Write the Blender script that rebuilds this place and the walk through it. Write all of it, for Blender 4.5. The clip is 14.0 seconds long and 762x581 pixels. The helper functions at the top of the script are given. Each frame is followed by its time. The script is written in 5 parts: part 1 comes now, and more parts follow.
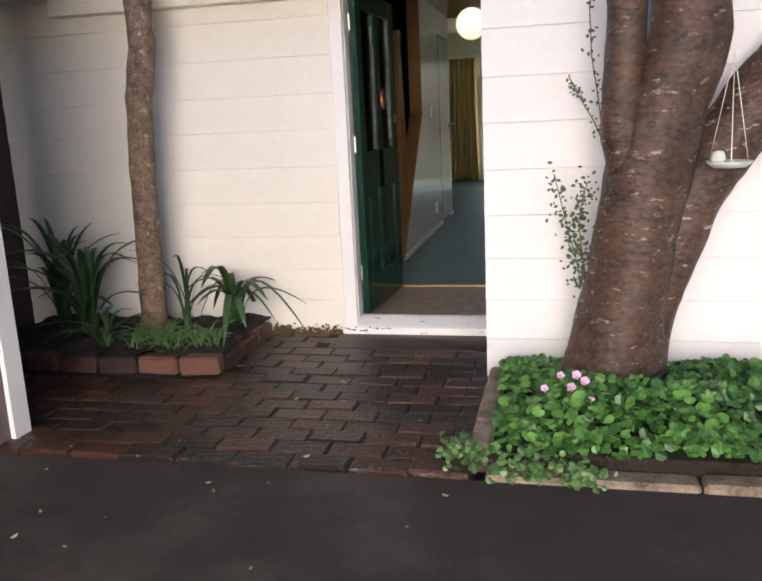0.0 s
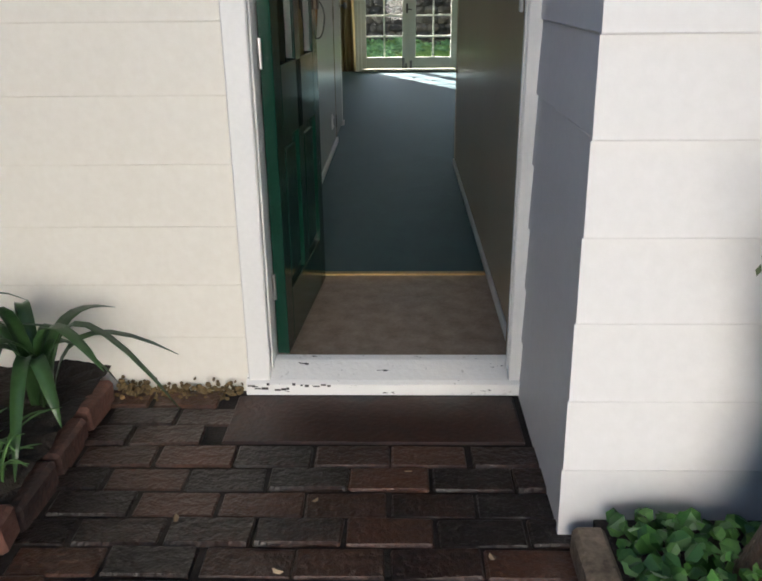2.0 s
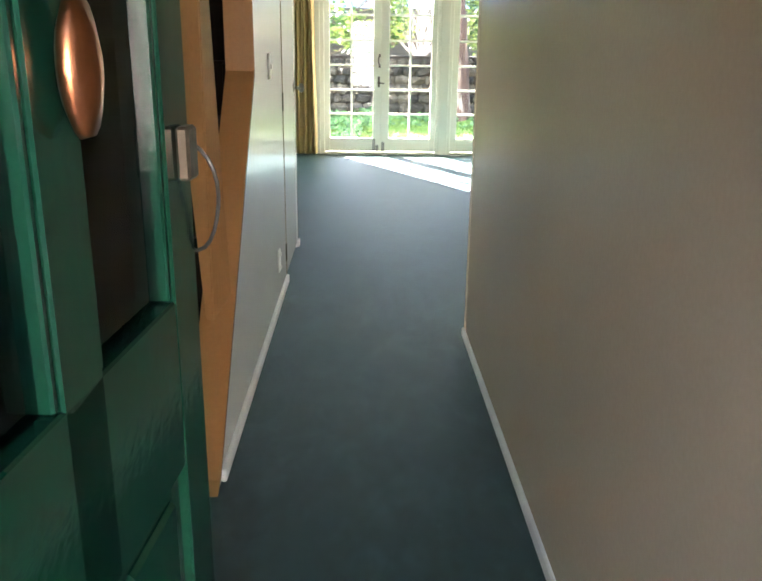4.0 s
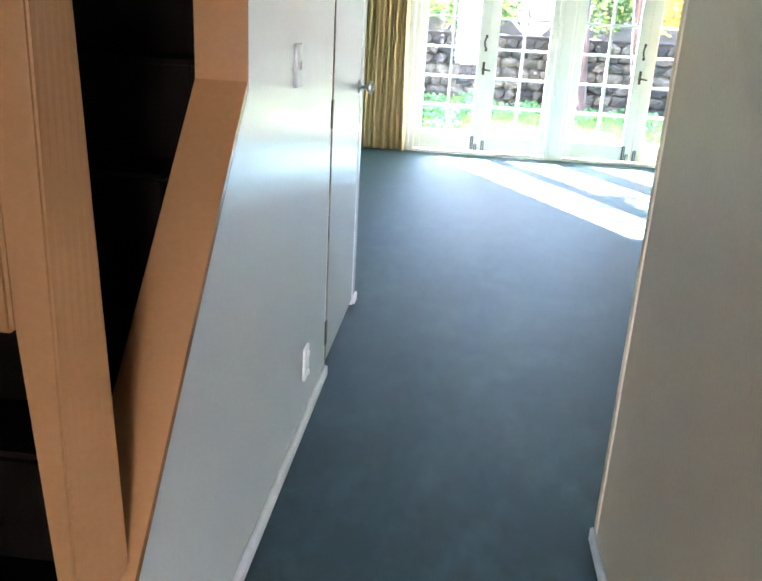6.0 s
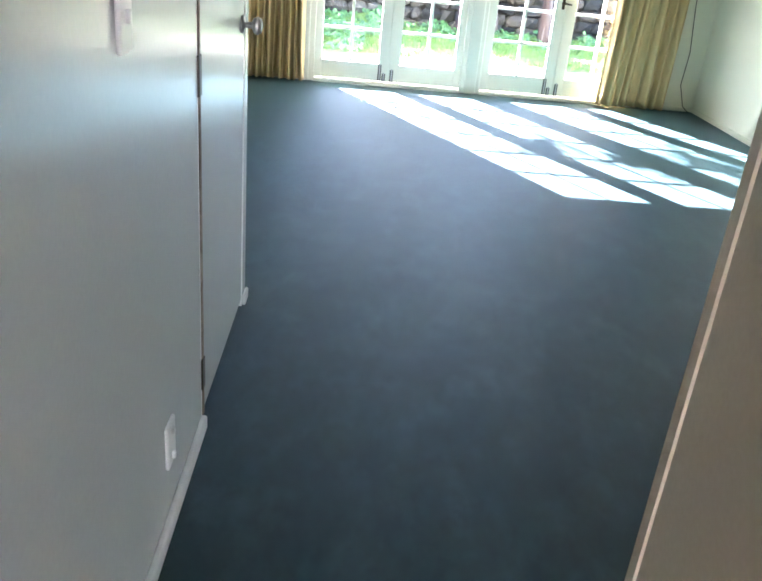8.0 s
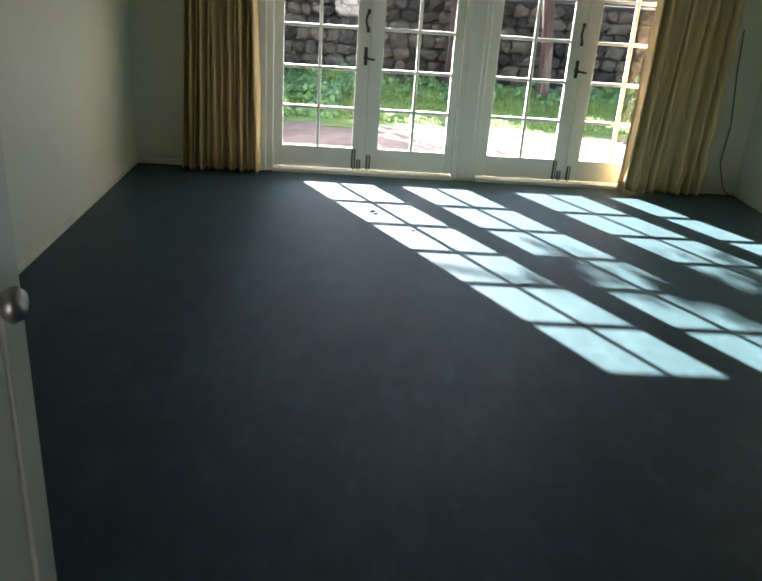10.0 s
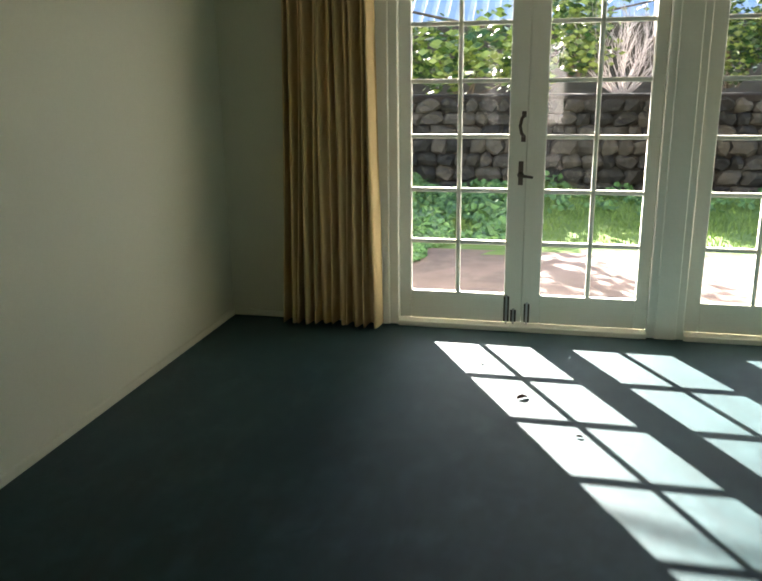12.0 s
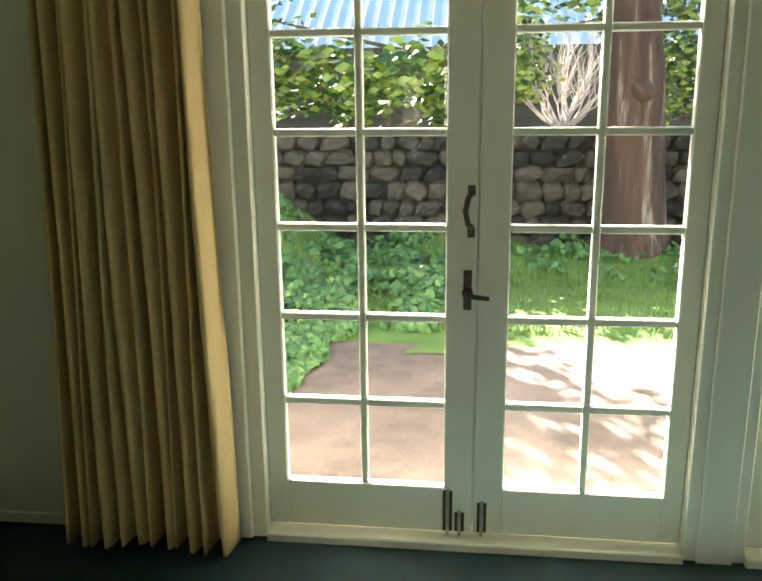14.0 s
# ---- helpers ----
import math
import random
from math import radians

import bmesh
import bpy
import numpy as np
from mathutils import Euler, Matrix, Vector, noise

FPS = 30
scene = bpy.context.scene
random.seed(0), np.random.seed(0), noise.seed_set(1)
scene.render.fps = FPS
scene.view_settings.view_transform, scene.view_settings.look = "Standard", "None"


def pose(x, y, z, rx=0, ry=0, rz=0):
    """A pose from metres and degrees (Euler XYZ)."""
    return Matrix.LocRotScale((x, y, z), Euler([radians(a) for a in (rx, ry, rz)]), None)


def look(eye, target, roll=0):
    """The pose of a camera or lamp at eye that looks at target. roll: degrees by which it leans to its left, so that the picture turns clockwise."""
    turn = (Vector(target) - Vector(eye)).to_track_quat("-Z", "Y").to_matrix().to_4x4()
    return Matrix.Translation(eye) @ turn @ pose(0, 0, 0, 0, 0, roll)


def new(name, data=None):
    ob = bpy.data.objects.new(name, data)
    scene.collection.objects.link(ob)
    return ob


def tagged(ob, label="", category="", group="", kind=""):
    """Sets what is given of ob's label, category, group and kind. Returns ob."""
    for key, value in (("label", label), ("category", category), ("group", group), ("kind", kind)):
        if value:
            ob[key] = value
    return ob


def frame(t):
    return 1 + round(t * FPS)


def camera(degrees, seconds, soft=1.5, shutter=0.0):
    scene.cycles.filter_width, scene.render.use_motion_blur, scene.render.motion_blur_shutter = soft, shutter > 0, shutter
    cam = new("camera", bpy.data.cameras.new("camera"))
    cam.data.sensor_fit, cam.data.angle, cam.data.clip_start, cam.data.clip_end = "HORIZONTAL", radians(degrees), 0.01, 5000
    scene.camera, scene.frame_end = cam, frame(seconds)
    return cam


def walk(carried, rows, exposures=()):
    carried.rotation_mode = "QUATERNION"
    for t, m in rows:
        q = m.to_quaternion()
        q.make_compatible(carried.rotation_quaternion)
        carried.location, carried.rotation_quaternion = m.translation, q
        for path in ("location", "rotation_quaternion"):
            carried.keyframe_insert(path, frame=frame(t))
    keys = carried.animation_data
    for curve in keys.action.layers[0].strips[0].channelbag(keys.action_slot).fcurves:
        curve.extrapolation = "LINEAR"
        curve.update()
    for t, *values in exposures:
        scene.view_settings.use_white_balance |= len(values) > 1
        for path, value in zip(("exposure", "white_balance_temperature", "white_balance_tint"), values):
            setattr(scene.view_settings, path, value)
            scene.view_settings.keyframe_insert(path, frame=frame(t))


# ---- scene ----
# ---------------------------------------------------------------- camera
cam = camera(52, 14.0, soft=1.9)
PATH = [
    (0, (1.154, -4.456, 1.167), (0.709, -2.555, 0.737), -2.7),
    (0.5, (0.845, -4.061, 1.214), (0.522, -2.135, 0.783), -1.0),
    (1, (0.688, -3.534, 1.227), (0.437, -1.603, 0.769), -1.8),
    (1.5, (0.543, -2.979, 1.208), (0.377, -1.06, 0.669), -1.5),
    (2, (0.418, -2.446, 1.217), (0.370, -0.585, 0.488), -0.6),
    (2.5, (0.388, -1.804, 1.242), (0.389, 0.07, 0.544), -0.9),
    (3, (0.298, -1.214, 1.282), (0.400, 0.695, 0.692), 1.1),
    (3.2, (0.286, -1.034, 1.296), (0.415, 0.880, 0.731), 1.4),
    (5.4, (0.419, 0.906, 1.304), (0.234, 2.785, 0.643), 0.7),
    (6, (0.352, 1.278, 1.35), (0.184, 3.157, 0.687), 3.2),
    (6.5, (0.277, 1.565, 1.351), (0.197, 3.45, 0.686), 4.3),
    (7, (0.224, 1.744, 1.361), (0.257, 3.613, 0.649), 6.3),
    (7.5, (0.26, 1.869, 1.37), (0.34, 3.714, 0.602), 6.3),
    (8, (0.279, 2.13, 1.375), (0.376, 3.942, 0.533), 5.4),
    (8.5, (0.336, 2.485, 1.398), (0.468, 4.280, 0.526), 4.8),
    (11, (0.585, 4.596, 1.604), (0.604, 6.477, 0.923), 1.5),
    (11.5, (0.726, 5.008, 1.55), (0.454, 6.887, 0.923), -0.1),
    (12, (0.719, 5.397, 1.423), (0.295, 7.277, 0.888), -0.7),
    (12.5, (0.703, 5.839, 1.467), (0.213, 7.708, 0.948), -1.5),
    (13, (0.681, 6.292, 1.43), (0.209, 8.177, 0.957), -1.0),
    (13.5, (0.497, 6.794, 1.471), (0.21, 8.714, 0.989), -0.4),
    (14, (0.547, 7.328, 1.488), (0.313, 9.255, 1.005), -0.6),
]
EXPOSURES = [
    (0.0, 3.75, 6400, 21), (1.5, 3.45, 6400, 18), (2.2, 3.45, 6100, 12), (3.2, 4.5, 6500, 12), (5.3, 6.65, 5750, 22), (6.5, 6.2, 5400, 21), (8.1, 6.0, 5550, 23), (8.7, 5.85, 5750, 20),
    (10.8, 3.3, 6300, 24), (11.5, 3.25, 6500, 21), (12.3, 4.1, 6600, 14), (14.0, 3.95, 7000, 8),
]
walk(cam, [(t, look(eye, target, roll)) for t, eye, target, roll in PATH], EXPOSURES)

# ---------------------------------------------------------------- light
SUN_WAY = Vector((0.825, -1.575, -0.985)).normalized()   # the way the sunlight travels
world = bpy.data.worlds.new("sky")
scene.world = world
world.use_nodes = True
wn = world.node_tree.nodes
sky = wn.new("ShaderNodeTexSky")
sky.sky_type = "NISHITA"
sky.sun_disc = False
sky.sun_elevation = math.asin(-SUN_WAY.z)
sky.sun_rotation = math.atan2(-SUN_WAY.x, -SUN_WAY.y)
wn["Background"].inputs["Strength"].default_value = 0.05
world.node_tree.links.new(sky.outputs[0], wn["Background"].inputs["Color"])
sun = bpy.data.lights.new("sun", "SUN")
sun.energy, sun.angle, sun.color = 5.0, radians(0.5), (1.0, 0.95, 0.87)
sun_ob = new("sun", sun)
sun_ob.matrix_world = look((0, 0, 12), Vector((0, 0, 12)) + SUN_WAY)
# ---------------------------------------------------------------- materials
def ramp_mat(name, a, b, rough=0.6, scale=4.0, fine=60.0, bump=0.15, metal=0.0, stretch=(1, 1, 1), spec=0.5, rand=0.0, sheen=0.0, fine_mix=0.35, island=0.0):
    """Two colours mixed by a broad and a fine noise, with relief from the fine one."""
    m = bpy.data.materials.new(name)
    m.use_nodes = True
    nt = m.node_tree
    n, l = nt.nodes, nt.links
    bsdf = n["Principled BSDF"]
    tc = n.new("ShaderNodeTexCoord")
    mp = n.new("ShaderNodeMapping")
    mp.inputs["Scale"].default_value = stretch
    l.new(tc.outputs["Object"], mp.inputs["Vector"])
    big = n.new("ShaderNodeTexNoise")
    big.inputs["Scale"].default_value, big.inputs["Detail"].default_value = scale, 5
    small = n.new("ShaderNodeTexNoise")
    small.inputs["Scale"].default_value, small.inputs["Detail"].default_value = fine, 4
    l.new(mp.outputs[0], big.inputs["Vector"])
    l.new(mp.outputs[0], small.inputs["Vector"])
    mix = n.new("ShaderNodeMath")
    mix.operation = "MULTIPLY_ADD"
    mix.inputs[1].default_value = fine_mix
    l.new(small.outputs["Fac"], mix.inputs[0])
    sub = n.new("ShaderNodeMath")
    sub.operation = "MULTIPLY_ADD"
    sub.inputs[1].default_value, sub.inputs[2].default_value = 1.0 - fine_mix, 0.0
    l.new(big.outputs["Fac"], sub.inputs[0])
    l.new(sub.outputs[0], mix.inputs[2])
    fac = mix.outputs[0]
    if island:
        geo = n.new("ShaderNodeNewGeometry")
        vary = n.new("ShaderNodeMath")
        vary.operation = "MULTIPLY_ADD"
        vary.inputs[1].default_value = island
        low = n.new("ShaderNodeMath")
        low.operation = "SUBTRACT"
        low.inputs[1].default_value = island / 2
        l.new(fac, low.inputs[0])
        l.new(geo.outputs["Random Per Island"], vary.inputs[0])
        l.new(low.outputs[0], vary.inputs[2])
        fac = vary.outputs[0]
    if rand:
        oi = n.new("ShaderNodeObjectInfo")
        ad = n.new("ShaderNodeMath")
        ad.operation = "MULTIPLY_ADD"
        ad.inputs[1].default_value = rand
        l.new(oi.outputs["Random"], ad.inputs[0])
        of = n.new("ShaderNodeMath")
        of.operation = "SUBTRACT"
        of.inputs[1].default_value = rand / 2
        l.new(fac, of.inputs[0])
        l.new(of.outputs[0], ad.inputs[2])
        fac = ad.outputs[0]
    rp = n.new("ShaderNodeValToRGB")
    rp.color_ramp.elements[0].position, rp.color_ramp.elements[1].position = 0.32, 0.68
    rp.color_ramp.elements[0].color, rp.color_ramp.elements[1].color = (*a, 1), (*b, 1)
    l.new(fac, rp.inputs[0])
    l.new(rp.outputs[0], bsdf.inputs["Base Color"])
    bsdf.inputs["Roughness"].default_value = rough
    bsdf.inputs["Metallic"].default_value = metal
    bsdf.inputs["Specular IOR Level"].default_value = spec
    if sheen:
        bsdf.inputs["Sheen Weight"].default_value = sheen
    if bump:
        bp = n.new("ShaderNodeBump")
        bp.inputs["Strength"].default_value, bp.inputs["Distance"].default_value = bump, 0.01
        l.new(small.outputs["Fac"], bp.inputs["Height"])
        l.new(bp.outputs[0], bsdf.inputs["Normal"])
    return m


def glass_mat(name, rough=0.0, tint=(0.97, 0.99, 0.98)):
    m = bpy.data.materials.new(name)
    m.use_nodes = True
    n, l = m.node_tree.nodes, m.node_tree.links
    n.remove(n["Principled BSDF"])
    tr, gl, fr, mx = (n.new(k) for k in ("ShaderNodeBsdfTransparent", "ShaderNodeBsdfGlossy", "ShaderNodeFresnel", "ShaderNodeMixShader"))
    tr.inputs["Color"].default_value = (*tint, 1)
    gl.inputs["Roughness"].default_value = rough
    fr.inputs["IOR"].default_value = 1.33
    l.new(fr.outputs[0], mx.inputs[0])
    l.new(tr.outputs[0], mx.inputs[1])
    l.new(gl.outputs[0], mx.inputs[2])
    l.new(mx.outputs[0], n["Material Output"].inputs["Surface"])
    return m


M_CREAM = ramp_mat("cream_weatherboard_paint", (0.75, 0.71, 0.62), (0.83, 0.80, 0.72), 0.55, 1.3, 40, 0.05)
M_WHITEBOARD = ramp_mat("white_weatherboard_paint", (0.70, 0.69, 0.68), (0.77, 0.76, 0.755), 0.5, 1.3, 40, 0.05)
M_TRIM = ramp_mat("white_gloss_trim", (0.76, 0.75, 0.72), (0.84, 0.83, 0.80), 0.35, 2, 60, 0.03)
M_SILL = ramp_mat("worn_white_sill", (0.30, 0.27, 0.24), (0.80, 0.79, 0.76), 0.5, 9, 55, 0.2)
M_SILL.node_tree.nodes["Color Ramp"].color_ramp.elements[0].position = 0.30
M_SILL.node_tree.nodes["Color Ramp"].color_ramp.elements[1].position = 0.40
M_GREEN = ramp_mat("dark_green_gloss_paint", (0.003, 0.026, 0.015), (0.006, 0.042, 0.024), 0.14, 3, 50, 0.04)
M_WHITEWALL = ramp_mat("off_white_wall_paint", (0.68, 0.69, 0.66), (0.74, 0.75, 0.71), 0.22, 1.2, 90, 0.03)
M_BEIGE = ramp_mat("beige_hall_paint", (0.60, 0.49, 0.34), (0.67, 0.56, 0.40), 0.22, 1.0, 90, 0.04)
M_ROOM = ramp_mat("pale_green_cream_paint", (0.64, 0.64, 0.50), (0.70, 0.70, 0.56), 0.5, 1.0, 90, 0.05)
M_TAN = ramp_mat("tan_orange_paint", (0.27, 0.138, 0.054), (0.315, 0.165, 0.067), 0.24, 1.5, 80, 0.05)
M_CEIL = ramp_mat("ceiling_paint", (0.66, 0.62, 0.50), (0.71, 0.67, 0.55), 0.7, 1.0, 90, 0.03)
M_CARPET = ramp_mat("blue_green_carpet", (0.003, 0.015, 0.016), (0.015, 0.044, 0.046), 0.48, 2.4, 420, 0.3, spec=0.24, sheen=0.22, fine_mix=0.5)
M_CARPET.node_tree.nodes["Principled BSDF"].inputs["Specular Tint"].default_value = (0.80, 0.96, 0.98, 1)
_c = M_CARPET.node_tree.nodes["Principled BSDF"]
_c.inputs["Sheen Roughness"].default_value = 0.35
_c.inputs["Sheen Tint"].default_value = (0.50, 0.86, 0.90, 1)
M_VINYL = ramp_mat("mottled_brown_vinyl", (0.22, 0.16, 0.11), (0.42, 0.33, 0.25), 0.42, 14, 90, 0.05)
M_BRASS = ramp_mat("worn_brass", (0.45, 0.30, 0.12), (0.62, 0.44, 0.20), 0.35, 8, 70, 0.05, metal=1.0)
M_COPPER = ramp_mat("copper", (0.30, 0.11, 0.05), (0.50, 0.20, 0.10), 0.3, 8, 70, 0.05, metal=1.0)
M_TWORN = ramp_mat("bare_worn_timber", (0.10, 0.065, 0.04), (0.36, 0.29, 0.22), 0.8, 14, 60, 0.4)
M_STEEL = ramp_mat("dull_steel", (0.42, 0.42, 0.40), (0.58, 0.57, 0.55), 0.35, 8, 70, 0.05, metal=1.0)
M_DARKMETAL = ramp_mat("dark_bronze", (0.045, 0.035, 0.025), (0.09, 0.07, 0.05), 0.45, 8, 70, 0.1, metal=0.7)
M_PLASTIC = ramp_mat("white_plastic", (0.78, 0.77, 0.73), (0.82, 0.81, 0.77), 0.3, 3, 40, 0.0)
M_BLACK = ramp_mat("black_cord", (0.012, 0.011, 0.010), (0.02, 0.018, 0.016), 0.5, 3, 40, 0.0)
M_CURTAIN = ramp_mat("gold_beige_curtain", (0.56, 0.405, 0.19), (0.69, 0.525, 0.27), 0.85, 3, 220, 0.25, stretch=(1, 1, 0.3), spec=0.2)
M_FRENCH = ramp_mat("cream_door_paint", (0.77, 0.77, 0.65), (0.83, 0.83, 0.72), 0.4, 3, 60, 0.04)
M_GLASS = glass_mat("window_glass")
M_DARKWOOD = ramp_mat("dark_brown_timber", (0.020, 0.013, 0.010), (0.040, 0.026, 0.020), 0.7, 3, 40, 0.2, stretch=(6, 6, 1))
# near-black: the stairwell's lack of light is put into the carpet colour
M_STAIRSHADE = ramp_mat("shade_black_stair_carpet", (0.004, 0.003, 0.002), (0.010, 0.007, 0.005), 0.95, 6, 200, 0.3, spec=0.05)
M_MAUVE = ramp_mat("mauve_painted_post", (0.12, 0.085, 0.085), (0.17, 0.125, 0.12), 0.6, 3, 50, 0.15)
M_BRICK = ramp_mat("old_paving_brick", (0.010, 0.005, 0.003), (0.070, 0.026, 0.013), 0.36, 6, 60, 0.9, rand=0.5)
M_JOINT = ramp_mat("dirty_joint_sand", (0.006, 0.005, 0.003), (0.022, 0.015, 0.010), 0.95, 12, 90, 0.5)
M_PAD = ramp_mat("red_oxide_concrete", (0.014, 0.006, 0.004), (0.062, 0.021, 0.011), 0.5, 3, 50, 0.4)
M_ASPHALT = ramp_mat("driveway_asphalt", (0.016, 0.012, 0.011), (0.042, 0.033, 0.030), 0.7, 2, 200, 1.0, fine_mix=0.5)
M_EDGEBRICK = ramp_mat("dirty_edging_brick", (0.022, 0.011, 0.008), (0.125, 0.052, 0.034), 0.8, 7, 60, 0.6, rand=0.5)
M_CONCRETE = ramp_mat("worn_concrete_kerb", (0.08, 0.06, 0.04), (0.36, 0.28, 0.20), 0.85, 9, 70, 0.6)
M_SOIL = ramp_mat("dark_garden_soil", (0.010, 0.007, 0.005), (0.030, 0.020, 0.013), 0.95, 10, 90, 0.9)
M_BARK = ramp_mat("rough_brown_bark", (0.014, 0.008, 0.005), (0.13, 0.072, 0.045), 0.55, 8, 34, 1.0, stretch=(1, 1, 1.7), fine_mix=0.55)


def fleck(m, colour, scale, lo, hi, stretch=(1, 1, 1)):
    """Patches of another colour over a material, with edges of their own."""
    n, l = m.node_tree.nodes, m.node_tree.links
    bsdf = n["Principled BSDF"]
    src = bsdf.inputs["Base Color"].links[0].from_socket
    tc, mp, ns, rp, mx = (n.new(k) for k in ("ShaderNodeTexCoord", "ShaderNodeMapping", "ShaderNodeTexNoise", "ShaderNodeMapRange", "ShaderNodeMix"))
    mp.inputs["Scale"].default_value = stretch
    ns.inputs["Scale"].default_value, ns.inputs["Detail"].default_value = scale, 6
    ns.inputs["Roughness"].default_value = 0.65
    rp.inputs["From Min"].default_value, rp.inputs["From Max"].default_value = lo, hi
    mx.data_type = "RGBA"
    l.new(tc.outputs["Object"], mp.inputs["Vector"])
    l.new(mp.outputs[0], ns.inputs["Vector"])
    l.new(ns.outputs["Fac"], rp.inputs["Value"])
    l.new(rp.outputs[0], mx.inputs[0])
    for sock in mx.inputs:
        if sock.type == "RGBA" and sock.name == "A":
            l.new(src, sock)
        if sock.type == "RGBA" and sock.name == "B":
            sock.default_value = (*colour, 1)
    for sock in mx.outputs:
        if sock.type == "RGBA":
            l.new(sock, bsdf.inputs["Base Color"])


fleck(M_BARK, (0.40, 0.33, 0.28), 14, 0.60, 0.70, (1, 1, 2.5))
M_BARK2 = ramp_mat("grey_brown_bark", (0.05, 0.032, 0.020), (0.27, 0.19, 0.13), 0.8, 16, 70, 1.0, fine_mix=0.5)
M_STRAP = ramp_mat("dark_strap_leaf", (0.016, 0.045, 0.014), (0.05, 0.11, 0.032), 0.35, 4, 50, 0.1)
M_GRASSY = ramp_mat("bright_strap_leaf", (0.05, 0.12, 0.03), (0.11, 0.22, 0.06), 0.45, 4, 50, 0.1, island=0.7)
M_VIOLET = ramp_mat("fresh_green_leaf", (0.03, 0.11, 0.018), (0.105, 0.26, 0.045), 0.45, 5, 40, 0.1, rand=0.4, island=0.4)
M_MOSS = ramp_mat("brown_moss", (0.05, 0.035, 0.015), (0.22, 0.15, 0.06), 0.9, 9, 60, 0.3)
M_LITTER = ramp_mat("dry_leaf", (0.20, 0.13, 0.07), (0.50, 0.40, 0.27), 0.8, 9, 60, 0.1)
M_DRYLEAF = ramp_mat("dead_brown_leaf", (0.030, 0.016, 0.009), (0.09, 0.05, 0.028), 0.8, 9, 60, 0.1)
M_VINE = ramp_mat("small_vine_leaf", (0.035, 0.055, 0.022), (0.09, 0.12, 0.05), 0.6, 5, 40, 0.0)
M_PETAL = ramp_mat("pink_petal", (0.55, 0.22, 0.45), (0.80, 0.48, 0.70), 0.6, 5, 40, 0.0)
M_HEDGE = ramp_mat("hedge_leaf", (0.025, 0.075, 0.014), (0.27, 0.34, 0.075), 0.42, 5, 40, 0.0, island=0.8)
M_YELLOWLEAF = ramp_mat("yellow_leaf", (0.40, 0.26, 0.03), (0.62, 0.44, 0.08), 0.6, 5, 40, 0.0)
M_LAWN = ramp_mat("lawn", (0.08, 0.15, 0.025), (0.19, 0.27, 0.06), 0.9, 3, 60, 0.8)
M_STONE = ramp_mat("field_stone", (0.014, 0.012, 0.010), (0.085, 0.070, 0.054), 0.85, 6, 50, 0.8, rand=0.6)
M_PAVE = ramp_mat("pink_brown_paving", (0.145, 0.093, 0.074), (0.28, 0.195, 0.16), 0.8, 2.5, 60, 0.4)
M_TWIG = ramp_mat("bare_grey_twigs", (0.40, 0.35, 0.34), (0.58, 0.53, 0.51), 0.8, 5, 40, 0.2)
M_BLUEROOF = ramp_mat("pale_blue_corrugated_sheet", (0.30, 0.40, 0.52), (0.42, 0.52, 0.63), 0.5, 2, 30, 0.1)
M_TIMBERSLEEPER = ramp_mat("weathered_timber", (0.06, 0.05, 0.042), (0.15, 0.125, 0.105), 0.85, 3, 50, 0.4, stretch=(1, 6, 6))
M_REDBARK = ramp_mat("peeling_red_bark", (0.022, 0.011, 0.008), (0.12, 0.066, 0.050), 0.85, 9, 40, 1.0, stretch=(1, 1, 0.12))
M_RENDER = ramp_mat("pale_render", (0.76, 0.73, 0.67), (0.82, 0.79, 0.73), 0.8, 1, 40, 0.1)
M_CERAMIC = ramp_mat("pale_ceramic", (0.62, 0.62, 0.58), (0.74, 0.74, 0.70), 0.4, 5, 40, 0.05)

fleck(M_REDBARK, (0.27, 0.23, 0.20), 9, 0.56, 0.66, (1, 1, 0.10))
fleck(M_BARK2, (0.42, 0.33, 0.26), 18, 0.60, 0.68)
fleck(M_BRICK, (0.13, 0.080, 0.050), 7, 0.62, 0.72)
fleck(M_BRICK, (0.010, 0.008, 0.005), 5, 0.55, 0.66)
fleck(M_PAD, (0.012, 0.010, 0.008), 4, 0.50, 0.66)
fleck(M_SILL, (0.012, 0.011, 0.010), 16, 0.64, 0.67, (1, 3, 3))
fleck(M_ASPHALT, (0.085, 0.070, 0.062), 2.2, 0.48, 0.75)
fleck(M_ASPHALT, (0.16, 0.14, 0.13), 60, 0.66, 0.72)
fleck(M_CARPET, (0.005, 0.017, 0.018), 22, 0.42, 0.72, (1.0, 0.45, 1.0))
fleck(M_CARPET, (0.026, 0.060, 0.064), 7, 0.50, 0.78, (1.0, 0.6, 1.0))
fleck(M_PAVE, (0.12, 0.085, 0.068), 1.8, 0.52, 0.66)
fleck(M_STONE, (0.22, 0.20, 0.17), 7, 0.60, 0.68)

m_lamp = bpy.data.materials.new("opal_globe")
m_lamp.use_nodes = True
_b = m_lamp.node_tree.nodes["Principled BSDF"]
_b.inputs["Base Color"].default_value = (0.85, 0.82, 0.72, 1)
_b.inputs["Roughness"].default_value = 0.25
_b.inputs["Emission Color"].default_value = (1.0, 0.78, 0.42, 1)
_b.inputs["Emission Strength"].default_value = 0.07


# ---------------------------------------------------------------- building helpers
def finish(ob, smooth=False):
    if smooth:
        for p in ob.data.polygons:
            p.use_smooth = True
    return ob


